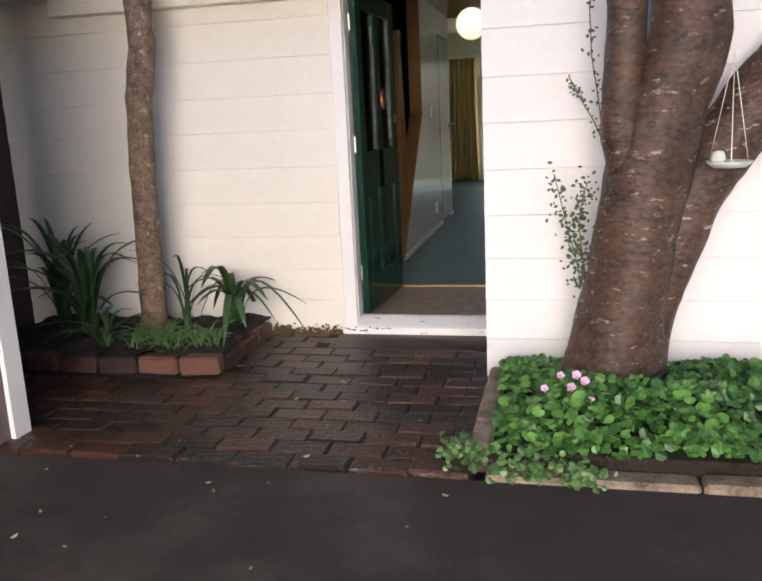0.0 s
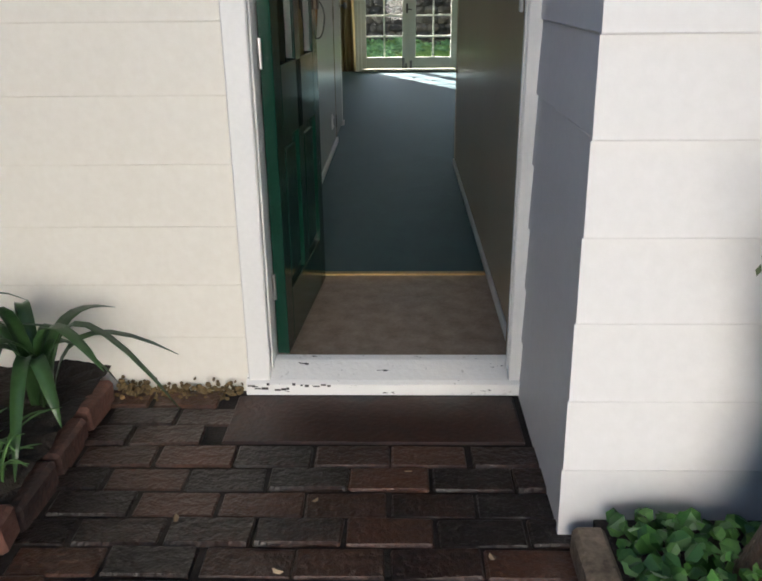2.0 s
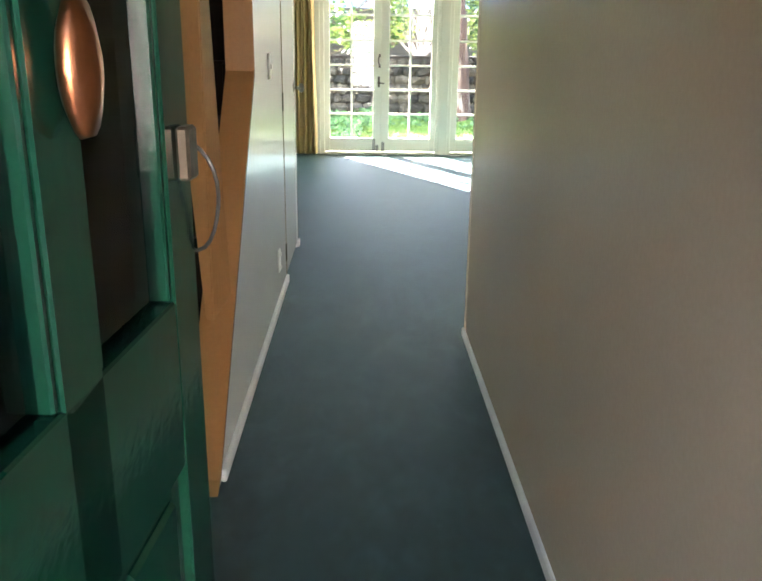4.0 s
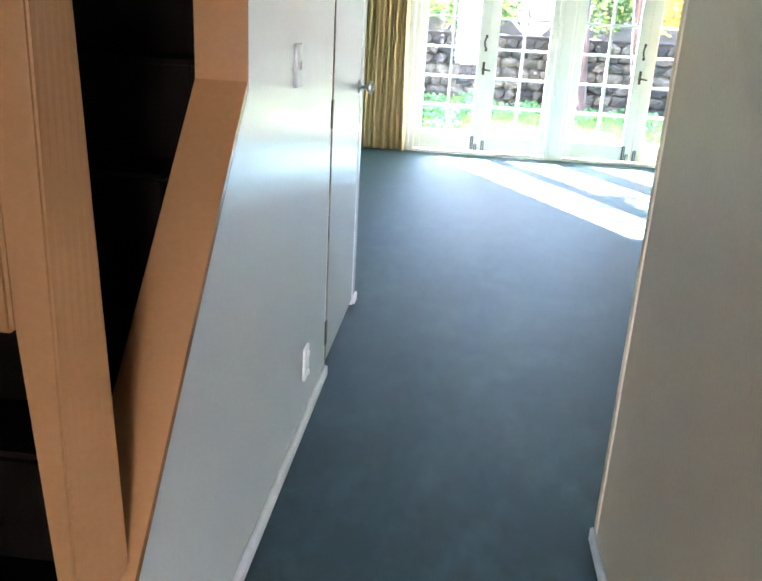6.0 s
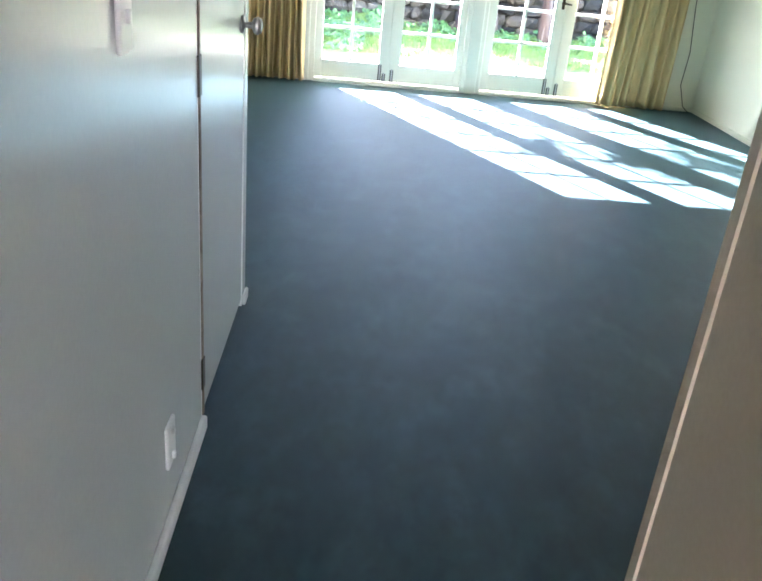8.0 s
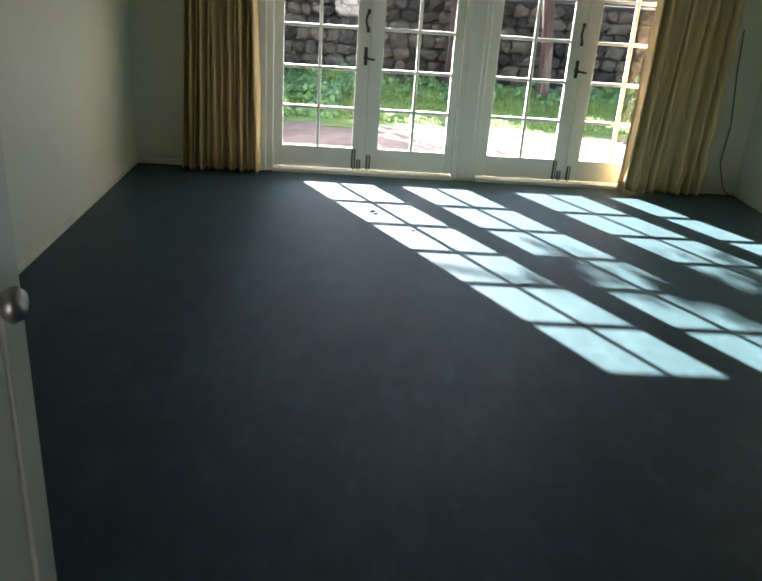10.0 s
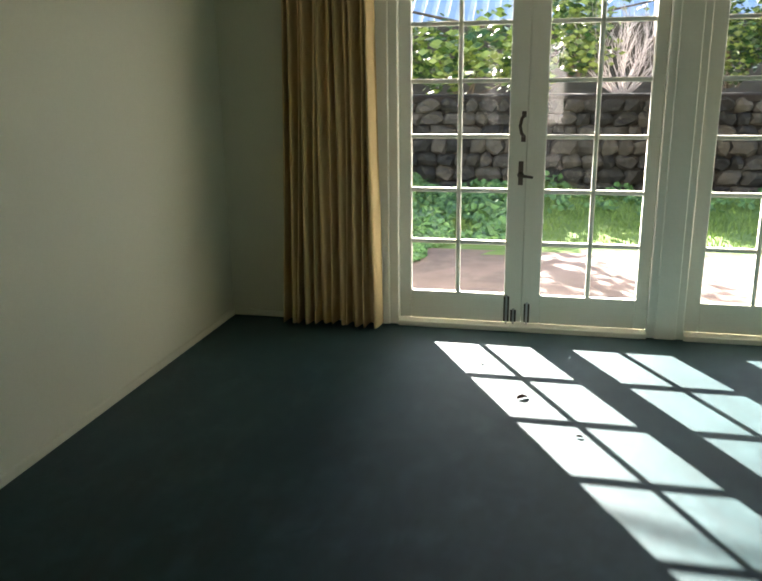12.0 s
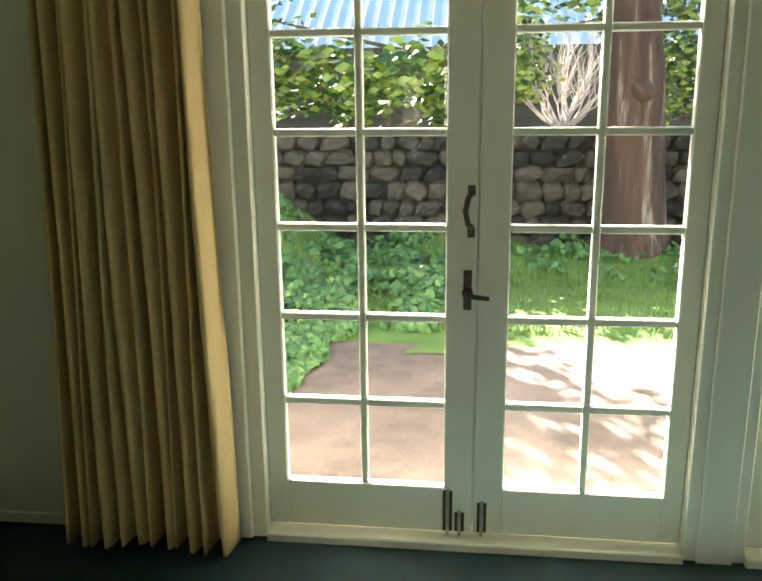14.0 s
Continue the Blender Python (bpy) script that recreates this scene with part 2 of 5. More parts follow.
def part(name, bm, material, parent=None, label="", smooth=False):
    me = bpy.data.meshes.new(name)
    bm.to_mesh(me)
    bm.free()
    me.materials.append(material)
    ob = new(name, me)
    if parent is not None:
        ob.parent = parent
    if label:
        tagged(ob, label)
    return finish(ob, smooth)


def share(name, me, m, parent):
    """Another object on the same mesh, placed at m in its parent's space."""
    ob = new(name, me)
    ob.parent = parent
    ob.matrix_basis = m
    return ob


def empty(name, x, y, z, label, category, group="", kind=""):
    ob = new(name)
    ob.location = (x, y, z)
    bpy.context.view_layer.update()
    return tagged(ob, label, category, group, kind)


def add_box(bm, x0, x1, y0, y1, z0, z1, bevel=0.0, seg=1):
    r = bmesh.ops.create_cube(bm, size=1.0, matrix=Matrix.Translation(((x0 + x1) / 2, (y0 + y1) / 2, (z0 + z1) / 2)) @ Matrix.Diagonal((x1 - x0, y1 - y0, z1 - z0, 1)))
    if bevel:
        es = list({e for v in r["verts"] for e in v.link_edges})
        bmesh.ops.bevel(bm, geom=es, offset=bevel, segments=seg, affect="EDGES")
    return bm


def box(x0, x1, y0, y1, z0, z1, bevel=0.0, seg=1):
    return add_box(bmesh.new(), x0, x1, y0, y1, z0, z1, bevel, seg)


def add_tube(bm, pts, radii, sides=8, cap=True):
    """A tube along points, with a radius at each."""
    rings = []
    pts = [Vector(p) for p in pts]
    side = None
    for i, p in enumerate(pts):
        d = (pts[min(i + 1, len(pts) - 1)] - pts[max(i - 1, 0)]).normalized()
        if side is None:
            side = d.cross(Vector((0, 0, 1)) if abs(d.z) < 0.9 else Vector((1, 0, 0))).normalized()
        side = (side - d * side.dot(d)).normalized()
        up = d.cross(side)
        r = radii[i] if hasattr(radii, "__len__") else radii
        rings.append([bm.verts.new(p + (side * math.cos(a) + up * math.sin(a)) * r) for a in (2 * math.pi * k / sides for k in range(sides))])
    for a, b in zip(rings, rings[1:]):
        for k in range(sides):
            bm.faces.new((a[k], a[(k + 1) % sides], b[(k + 1) % sides], b[k]))
    if cap:
        bm.faces.new(rings[0][::-1])
        bm.faces.new(rings[-1])
    return bm


def tube(pts, radii, sides=8, cap=True):
    return add_tube(bmesh.new(), pts, radii, sides, cap)


def lathe(profile, sides=20, axis="z"):
    """A turned shape from (radius, height) pairs."""
    bm = bmesh.new()
    rings = []
    for r, h in profile:
        ring = []
        for k in range(sides):
            a = 2 * math.pi * k / sides
            u, v = r * math.cos(a), r * math.sin(a)
            ring.append(bm.verts.new({"z": (u, v, h), "x": (h, u, v), "y": (u, h, v)}[axis]))
        rings.append(ring)
    for a, b in zip(rings, rings[1:]):
        for k in range(sides):
            bm.faces.new((a[k], a[(k + 1) % sides], b[(k + 1) % sides], b[k]))
    bm.faces.new(rings[0][::-1])
    bm.faces.new(rings[-1])
    bmesh.ops.recalc_face_normals(bm, faces=bm.faces)
    return bm


def thicken(bm, t):
    """Gives a sheet a thickness: a second skin along the normals, and a rim round the edge."""
    bm.normal_update()
    faces, verts = bm.faces[:], bm.verts[:]
    rim = [(e.verts[0], e.verts[1]) for e in bm.edges if len(e.link_faces) == 1]
    back = {v: bm.verts.new(v.co - v.normal * t) for v in verts}
    for f in faces:
        bm.faces.new([back[v] for v in reversed(f.verts)])
    for a, b in rim:
        bm.faces.new((a, b, back[b], back[a]))
    bmesh.ops.recalc_face_normals(bm, faces=bm.faces)


def structure(name, bm, material, label, category):
    return tagged(part(name, bm, material), label, category, "", "structure")


FRONT = -0.05      # outer face of the front wall
BACK = 9.71       # inner face of the wall with the french doors
PATIO = -0.09
ROOM_L, ROOM_R = -1.185, 3.53
HALL_L, HALL_R = -0.107, 0.814
HALL_END_R, HALL_END_L = 3.155, 4.93
CEIL, HALL_CEIL = 2.56, 2.25
PROJ_X, PROJ_Y = 0.832, -0.81   # corner of the projecting wing

# ---------------------------------------------------------------- structure
structure("ground", box(-60, 60, -60, 75, -0.60, -0.14), M_SOIL, "bare dark earth around the house", "ground")
structure("driveway", box(-14, 14, -15.5, -1.90, -0.30, -0.10), M_ASPHALT, "dark worn asphalt driveway", "driveway")

# floors
structure("floor_carpet", box(ROOM_L - 0.02, ROOM_R + 0.02, HALL_END_L, BACK + 0.02, -0.12, 0.0), M_CARPET, "blue-green cut pile carpet in the living room", "carpet")
structure("floor_hall", box(-1.15, ROOM_R + 0.02, 0.875, HALL_END_L, -0.12, 0.0), M_CARPET, "blue-green cut pile carpet of the hall", "carpet")
structure("floor_vinyl", box(-1.15, HALL_R + 0.02, 0.03, 0.87, -0.12, -0.004), M_VINYL, "mottled brown vinyl inside the front door", "vinyl")
structure("threshold_strip", box(HALL_L - 0.02, HALL_R, 0.855, 0.888, -0.005, 0.006, 0.003), M_BRASS, "brass strip between vinyl and carpet", "strip")

# front wall, left of the door, over it, and the wing's faces
wall_front = structure("wall_front", box(-2.25, -0.03, FRONT, 0.10, -0.14, 2.6), M_CREAM, "cream painted weatherboard front wall", "wall")
structure("wall_front_over_door", box(-0.03, 0.832, FRONT, 0.10, 1.93, 2.6), M_CREAM, "cream painted wall over the front door", "wall")
wall_wing = structure("wall_wing", box(PROJ_X, 6.0, PROJ_Y, PROJ_Y + 0.13, -0.14, 2.6), M_WHITEBOARD, "white painted weatherboard wall of the projecting wing", "wall")
wall_return = structure("wall_return", box(PROJ_X, PROJ_X + 0.13, PROJ_Y + 0.13, 0.10, -0.14, 2.6), M_WHITEBOARD, "white painted weatherboard return beside the front door", "wall")
structure("wall_wing_end", box(5.87, 6.0, PROJ_Y + 0.13, HALL_END_R, -0.14, 2.6), M_CREAM, "cream end wall of the wing", "wall")
# hall
structure("wall_hall_right", box(HALL_R, HALL_R + 0.12, 0.10, HALL_END_R, -0.05, CEIL), M_BEIGE, "beige gloss-painted hall wall", "wall")
structure("wall_room_front", box(HALL_R + 0.12, 6.0, HALL_END_R - 0.12, HALL_END_R, -0.05, CEIL), M_ROOM, "pale green-cream front wall of the living room", "wall")
structure("wall_stair_far", box(-1.25, -1.15, 0.10, HALL_END_L - 0.1, -0.05, 4.6), M_TAN, "tan painted wall beyond the stairs", "wall")
# room
structure("wall_room_left", box(ROOM_L - 0.12, ROOM_L, HALL_END_L, BACK + 0.15, -0.05, CEIL), M_ROOM, "pale green-cream side wall", "wall")
structure("wall_room_right", box(ROOM_R, ROOM_R + 0.12, HALL_END_R, BACK + 0.15, -0.05, CEIL), M_ROOM, "pale green-cream side wall", "wall")
structure("wall_room_return", box(ROOM_L, HALL_L - 0.11, HALL_END_L - 0.1, HALL_END_L, -0.05, CEIL), M_ROOM, "pale green-cream return wall", "wall")
FD_L, FD_M0, FD_M1, FD_R, FD_TOP = -0.175, 1.253, 1.446, 2.82, 2.06
structure("wall_back_left", box(ROOM_L, FD_L - 0.06, BACK, BACK + 0.15, -0.05, CEIL), M_ROOM, "pale green-cream wall beside the french doors", "wall")
structure("wall_back_right", box(FD_R + 0.06, ROOM_R, BACK, BACK + 0.15, -0.05, CEIL), M_ROOM, "pale green-cream wall beside the french doors", "wall")
structure("wall_back_over", box(FD_L - 0.06, FD_R + 0.06, BACK, BACK + 0.15, FD_TOP + 0.06, CEIL), M_ROOM, "pale green-cream wall over the french doors", "wall")
# ceilings and roof
structure("ceiling_room", box(ROOM_L - 0.1, 6.0, HALL_END_R, BACK + 0.15, CEIL, CEIL + 0.15), M_CEIL, "cream painted ceiling", "ceiling")
structure("ceiling_hall", box(HALL_L - 0.11, HALL_R + 0.1, 0.10, HALL_END_L, HALL_CEIL, HALL_CEIL + 0.12), M_TAN, "low tan painted hall ceiling", "ceiling")
structure("ceiling_stair", box(-1.25, HALL_L - 0.11, 0.0, HALL_END_L, 4.4, 4.5), M_TAN, "tan ceiling over the stairs", "ceiling")
structure("wall_stair_upper", box(HALL_L - 0.11, HALL_L, 0.10, HALL_END_L, HALL_CEIL + 0.12, 4.4), M_TAN, "tan wall over the hall", "wall")
structure("wall_stair_head", box(-1.15, HALL_L - 0.11, HALL_END_L - 0.1, HALL_END_L, CEIL, 4.4), M_TAN, "tan wall at the head of the stairs", "wall")
structure("wall_stair_front", box(-1.25, HALL_L, 0.0, 0.10, 2.6, 4.5), M_CREAM, "cream upper front wall", "wall")
structure("roof", box(-2.6, 6.4, -1.2, BACK + 0.6, 4.5, 4.62), M_DARKWOOD, "dark roof over the house", "roof")
structure("roof_wing", box(PROJ_X - 0.02, 6.4, -1.35, HALL_END_R, 2.6, 2.7), M_DARKWOOD, "dark roof over the wing", "roof")
structure("upper_wall_right", box(HALL_R + 0.02, HALL_R + 0.12, 0.0, BACK + 0.1, CEIL + 0.15, 4.5), M_CREAM, "cream upper wall", "wall")

# ---------------------------------------------------------------- weatherboards
BOARD_Z = [-0.10, 0.11, 0.30, 0.50, 0.70, 0.91, 1.12, 1.32, 1.53, 1.74, 1.95, 2.16, 2.37]


def board_mesh(length, height, proud, paint):
    """A tapered board along x, its back on y = 0, butt edge low and proud."""
    bm = bmesh.new()
    prof = [(0.0, 0.0), (-proud + 0.002, 0.0), (-proud, 0.004), (-0.005, height + 0.012), (0.0, height + 0.012)]
    a = [bm.verts.new((0, y, z)) for y, z in prof]
    b = [bm.verts.new((length, y, z)) for y, z in prof]
    for k in range(5):
        bm.faces.new((a[k], a[(k + 1) % 5], b[(k + 1) % 5], b[k]))
    bm.faces.new(a[::-1])
    bm.faces.new(b)
    bmesh.ops.recalc_face_normals(bm, faces=bm.faces)
    me = bpy.data.meshes.new("weatherboard")
    bm.to_mesh(me)
    bm.free()
    me.materials.append(paint)
    return me


def clad(wall, x, y, turn, length, proud, paint):
    for z0, z1 in zip(BOARD_Z, BOARD_Z[1:]):
        wob = random.uniform(-0.0015, 0.0015)
        share("weatherboard", board_mesh(length, z1 - z0, proud, paint), pose(x, y, z0 + wob, 0, 0, turn), wall)


clad(wall_front, -2.25, FRONT, 0, 2.25 - 0.098, 0.010, M_CREAM)
clad(wall_wing, PROJ_X - 0.018, PROJ_Y, 0, 5.1, 0.019, M_WHITEBOARD)
clad(wall_return, PROJ_X, FRONT - 0.03, -90, abs(PROJ_Y) - 0.08, 0.012, M_WHITEBOARD)

# ---------------------------------------------------------------- front door
door_frame = empty("door_frame", 0.39, FRONT, 0, "white painted front door frame with worn paint", "door frame", "", "structure")


def in_parent(parent, bm, name, material, label="", smooth=False):
    bmesh.ops.translate(bm, verts=bm.verts, vec=-Vector(parent.matrix_world.translation))
    return part(name, bm, material, parent, label, smooth)


bpy.context.view_layer.update()
in_parent(door_frame, box(-0.098, -0.022, -0.085, FRONT + 0.002, -0.075, 2.02, 0.004), "architrave", M_TRIM)
in_parent(door_frame, box(-0.018, -0.012, -0.074, FRONT, 0.0, 1.90, 0.002), "bead", M_TRIM)
in_parent(door_frame, box(0.785, 0.835, -0.085, FRONT + 0.002, -0.075, 2.02, 0.004), "architrave", M_TRIM)
in_parent(door_frame, box(-0.022, 0.785, -0.085, FRONT + 0.002, 1.90, 2.02, 0.004), "architrave", M_TRIM)
in_parent(door_frame, box(-0.03, -0.015, FRONT, 0.10, 0.0, 1.93, 0.002), "jamb", M_TRIM)
in_parent(door_frame, box(0.796, 0.814, FRONT, 0.10, 0.0, 1.93, 0.002), "jamb", M_BEIGE, "beige painted jamb")
in_parent(door_frame, box(-0.015, 0.796, FRONT, 0.10, 1.90, 1.93, 0.002), "head", M_TRIM)
in_parent(door_frame, box(0.778, 0.784, -0.074, FRONT, 0.0, 1.90, 0.002), "bead", M_TRIM)
bm = bmesh.new()
prof = [(-0.10, -0.085), (-0.10, -0.045), (-0.085, -0.035), (0.0, 0.0), (0.03, 0.005), (0.03, -0.085)]
a = [bm.verts.new((-0.105, y, z)) for y, z in prof]
b = [bm.verts.new((0.835, y, z)) for y, z in prof]
for k in range(6):
    bm.faces.new((a[k], a[(k + 1) % 6], b[(k + 1) % 6], b[k]))
bm.faces.new(a[::-1])
bm.faces.new(b)
bmesh.ops.recalc_face_normals(bm, faces=bm.faces)
in_parent(door_frame, bm, "sill", M_SILL, "sloping sill with chipped white paint")
rng = random.Random(17)
for k in range(14):
    cx = -0.10 + 0.30 * (k / 14) ** 1.2 + rng.uniform(-0.006, 0.006)
    cz = -0.05 + rng.uniform(-0.022, 0.002)
    in_parent(door_frame, box(cx, cx + rng.uniform(0.008, 0.026), -0.1008, -0.0985, cz, cz + rng.uniform(0.003, 0.009)), "paint_chip", M_BLACK, "chip of bare dark wood")
in_parent(door_frame, box(0.793, 0.7965, 0.04, 0.062, 1.115, 1.185, 0.001), "strike_plate", M_DARKMETAL, "dark metal strike plate")


def make_front_door():
    """Leaf along +x from the hinge, its outer face towards -y, then swung open inwards."""
    d = empty("front_door", 0, 0, 0, "dark green panelled front door with glazed lights, open inwards", "door")
    W, H, T = 0.765, 1.885, 0.042
    part("stile", box(0, 0.10, 0, T, 0.012, H, 0.003), M_GREEN, d)
    part("stile", box(W - 0.10, W, 0, T, 0.012, H, 0.003), M_GREEN, d)
    part("mullion", box(W / 2 - 0.045, W / 2 + 0.045, 0, T, 0.22, H - 0.11, 0.003), M_GREEN, d)
    part("rail", box(0.10, W - 0.10, 0, T, 0.012, 0.22, 0.003), M_GREEN, d)
    part("rail", box(0.10, W - 0.10, 0, T, 0.74, 0.98, 0.003), M_GREEN, d)
    part("rail", box(0.10, W - 0.10, 0, T, H - 0.11, H, 0.003), M_GREEN, d)
    for x0, x1 in ((0.10, W / 2 - 0.045), (W / 2 + 0.045, W - 0.10)):
        part("panel", box(x0, x1, 0.014, T - 0.014, 0.22, 0.74), M_GREEN, d)
        part("panel_field", box(x0 + 0.035, x1 - 0.035, 0.006, T - 0.006, 0.255, 0.705, 0.006), M_GREEN, d)
        g = part("glass", box(x0, x1, 0.018, 0.024, 0.98, H - 0.11), M_GLASS, d)
        g.visible_shadow = False
        for xa, xb in ((x0, x0 + 0.012), (x1 - 0.012, x1)):
            part("bead", box(xa, xb, 0.004, T - 0.004, 0.98, H - 0.11, 0.003), M_GREEN, d)
    lk = part("lock", box(W - 0.06, W - 0.02, -0.018, 0, 1.13, 1.20, 0.004), M_DARKMETAL, d, "dark rim lock plate")
    kn = part("knocker", lathe([(0.006, -0.004), (0.030, -0.006), (0.042, -0.014), (0.040, -0.024), (0.020, -0.032), (0.004, -0.034)], 18, "y"), M_COPPER, d, "oval copper door knocker", True)
    kn.matrix_basis = pose(W / 2 + 0.02, 0, 1.28) @ Matrix.Diagonal((0.8, 1, 1.5, 1))
    for z in (0.22, 0.98, 1.66):
        part("hinge", tube([(-0.006, T - 0.004, z), (-0.006, T - 0.004, z + 0.09)], 0.007, 8), M_STEEL, d, "steel butt hinge")
    return d


front_door = make_front_door()
front_door.matrix_basis = pose(0.031, 0.02, 0, 0, 0, 85.5)
# key cord hanging on the lock
cord = tube([(0.0, 0, 0)] + [(0.038 * math.sin(a) * (1 - 0.2 * math.cos(a)), 0.008 * math.cos(3 * a), -0.075 + 0.075 * math.cos(a)) for a in (2 * math.pi * k / 24 for k in range(1, 24))] + [(0, 0, 0)], 0.003, 6)
key_cord = tagged(part("key_cord", cord, M_BLACK), "loop of dark key cord hanging from the door lock", "cord")
key_cord.matrix_basis = pose(0.088, 0.80, 1.17, 0, 0, 30)

# porch globe
porch_lamp = empty("porch_lamp", 0.819, -0.471, 1.595, "opal glass globe porch lamp on the return wall", "lamp")
part("globe", lathe([(0.004, -0.075)] + [(0.075 * math.cos(a), 0.075 * math.sin(a)) for a in (math.radians(-80 + 10 * k) for k in range(17))] + [(0.004, 0.075)], 24), m_lamp, porch_lamp, "glowing opal glass globe", True).location = (-0.085, 0, 0)
part("wall_mount", lathe([(0.045, 0.0), (0.045, -0.012), (0.03, -0.02), (0.03, -0.03)], 18, "x"), M_TRIM, porch_lamp, "white round mount", True)

# ---------------------------------------------------------------- stairs and under-stair wall
def prism_x(pts, x0, x1):
    """A slab between two x, its outline given as (y, z)."""
    bm = bmesh.new()
    a = [bm.verts.new((x0, y, z)) for y, z in pts]
    b = [bm.verts.new((x1, y, z)) for y, z in pts]
    n = len(pts)
    for k in range(n):
        bm.faces.new((a[k], a[(k + 1) % n], b[(k + 1) % n], b[k]))
    bm.faces.new(a[::-1])
    bm.faces.new(b)
    bmesh.ops.recalc_face_normals(bm, faces=bm.faces)
    return bm


structure("wall_under_stair", prism_x([(1.84, 0), (4.05, 0), (4.05, HALL_CEIL), (2.947, HALL_CEIL), (2.947, 1.180), (1.86, 0.025)], HALL_L - 0.105, HALL_L), M_WHITEWALL, "white gloss-painted wall beneath the stairs", "wall")
structure("wall_hall_left_end", prism_x([(4.86, 0), (HALL_END_L, 0), (HALL_END_L, HALL_CEIL), (4.86, HALL_CEIL)], HALL_L - 0.105, HALL_L), M_WHITEWALL, "white painted wall end", "wall")
structure("wall_over_cupboard", box(HALL_L - 0.105, HALL_L, 4.05, 4.86, 2.0, HALL_CEIL), M_WHITEWALL, "white painted wall over the cupboard", "wall")
structure("stair_capping", prism_x([(1.78, 0.0), (1.855, 0.026), (2.945, 1.185), (2.945, 1.210), (1.83, 0.026)], HALL_L - 0.11, HALL_L + 0.004), M_TAN, "sloping tan painted capping", "trim")
structure("stair_reveal", box(HALL_L - 0.11, HALL_L + 0.004, 2.939, 2.946, 1.185, HALL_CEIL), M_TAN, "tan painted wall end", "trim")

stairs = empty("staircase", -0.65, 1.9, 0, "carpeted stairs climbing between tan walls, the unlit well's shade put into their colour", "stairs", "", "structure")
bpy.context.view_layer.update()
# steps take the near-black colour that stands in for shade
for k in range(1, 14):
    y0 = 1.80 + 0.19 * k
    in_parent(stairs, box(-1.15, HALL_L - 0.112, y0, y0 + 0.22, 0.0 if k == 1 else 0.21 * (k - 1) - 0.22, 0.21 * k - 0.02, 0.012, 2), "step", M_STAIRSHADE)

def skew_post(foot, head, z0, z1):
    """A post with a four-cornered foot and head, its edges slightly rounded."""
    bm = bmesh.new()
    a = [bm.verts.new((x, y, z0)) for x, y in foot]
    b = [bm.verts.new((x, y, z1)) for x, y in head]
    for k in range(4):
        bm.faces.new((a[k], a[(k + 1) % 4], b[(k + 1) % 4], b[k]))
    bm.faces.new(a[::-1])
    bm.faces.new(b)
    bmesh.ops.recalc_face_normals(bm, faces=bm.faces)
    bmesh.ops.bevel(bm, geom=bm.edges[:], offset=0.004, segments=2, affect="EDGES")
    bmesh.ops.subdivide_edges(bm, edges=bm.edges[:], cuts=5, use_grid_fill=True)
    return bm


newel = empty("newel_post", -0.15, 2.25, 0.36, "square glossy tan newel post with a blunt handrail end", "post")
bpy.context.view_layer.update()
in_parent(newel, skew_post([(-0.194, 2.20), (-0.170, 2.195), (-0.114, 2.27), (-0.150, 2.34)], [(-0.278, 2.20), (-0.158, 2.195), (-0.160, 2.28), (-0.27, 2.29)], 0.35, 1.87), "post", M_TAN)
in_parent(newel, prism_x([(2.19, 1.10), (2.19, 1.20), (2.90, 1.95), (2.90, 1.83)], -0.327, -0.274), "handrail", M_TAN)
in_parent(newel, box(-0.328, -0.273, 2.185, 2.255, 1.02, 1.195, 0.008, 2), "rail_end", M_TAN, "rounded drop at the end of the handrail")
in_parent(newel, box(-0.2725, -0.222, 2.19, 2.27, 0.92, 1.15, 0.006, 2), "bracket", M_TAN)

# under-stair cupboard door
cup = empty("cupboard_door", HALL_L, 4.46, 0, "white flush cupboard door in the hall wall, shut", "door")
bpy.context.view_layer.update()
in_parent(cup, box(HALL_L - 0.04, HALL_L - 0.003, 4.084, 4.846, 0.03, 1.99, 0.003), "leaf", M_WHITEWALL)
in_parent(cup, box(HALL_L - 0.105, HALL_L - 0.001, 4.05, 4.068, 0.0, 2.0, 0.002), "jamb", M_TRIM)
in_parent(cup, box(HALL_L - 0.105, HALL_L - 0.001, 4.852, 4.86, 0.0, 2.0, 0.002), "jamb", M_TRIM)
for z in (0.12, 0.96, 1.75):
    in_parent(cup, box(HALL_L - 0.004, HALL_L + 0.005, 4.058, 4.090, z, z + 0.10, 0.002), "hinge", M_DARKMETAL)
in_parent(cup, box(HALL_L - 0.03, HALL_L + 0.0025, 4.066, 4.086, 0.03, 1.99, 0.001), "worn_edge", M_TWORN, "bare worn timber edge")
kb = part("knob", lathe([(0.028, 0.0), (0.028, 0.005), (0.010, 0.010), (0.010, 0.032), (0.024, 0.040), (0.029, 0.052), (0.022, 0.064), (0.006, 0.068)], 16, "x"), M_STEEL, cup, "dull steel knob", True)
kb.location = (-0.002, 0.33, 1.05)


def skirting(name, x0, x1, y0, y1, mat=None):
    structure(name, box(x0, x1, y0, y1, 0.0, 0.045, 0.005), mat or M_TRIM, "narrow white painted skirting", "skirting")


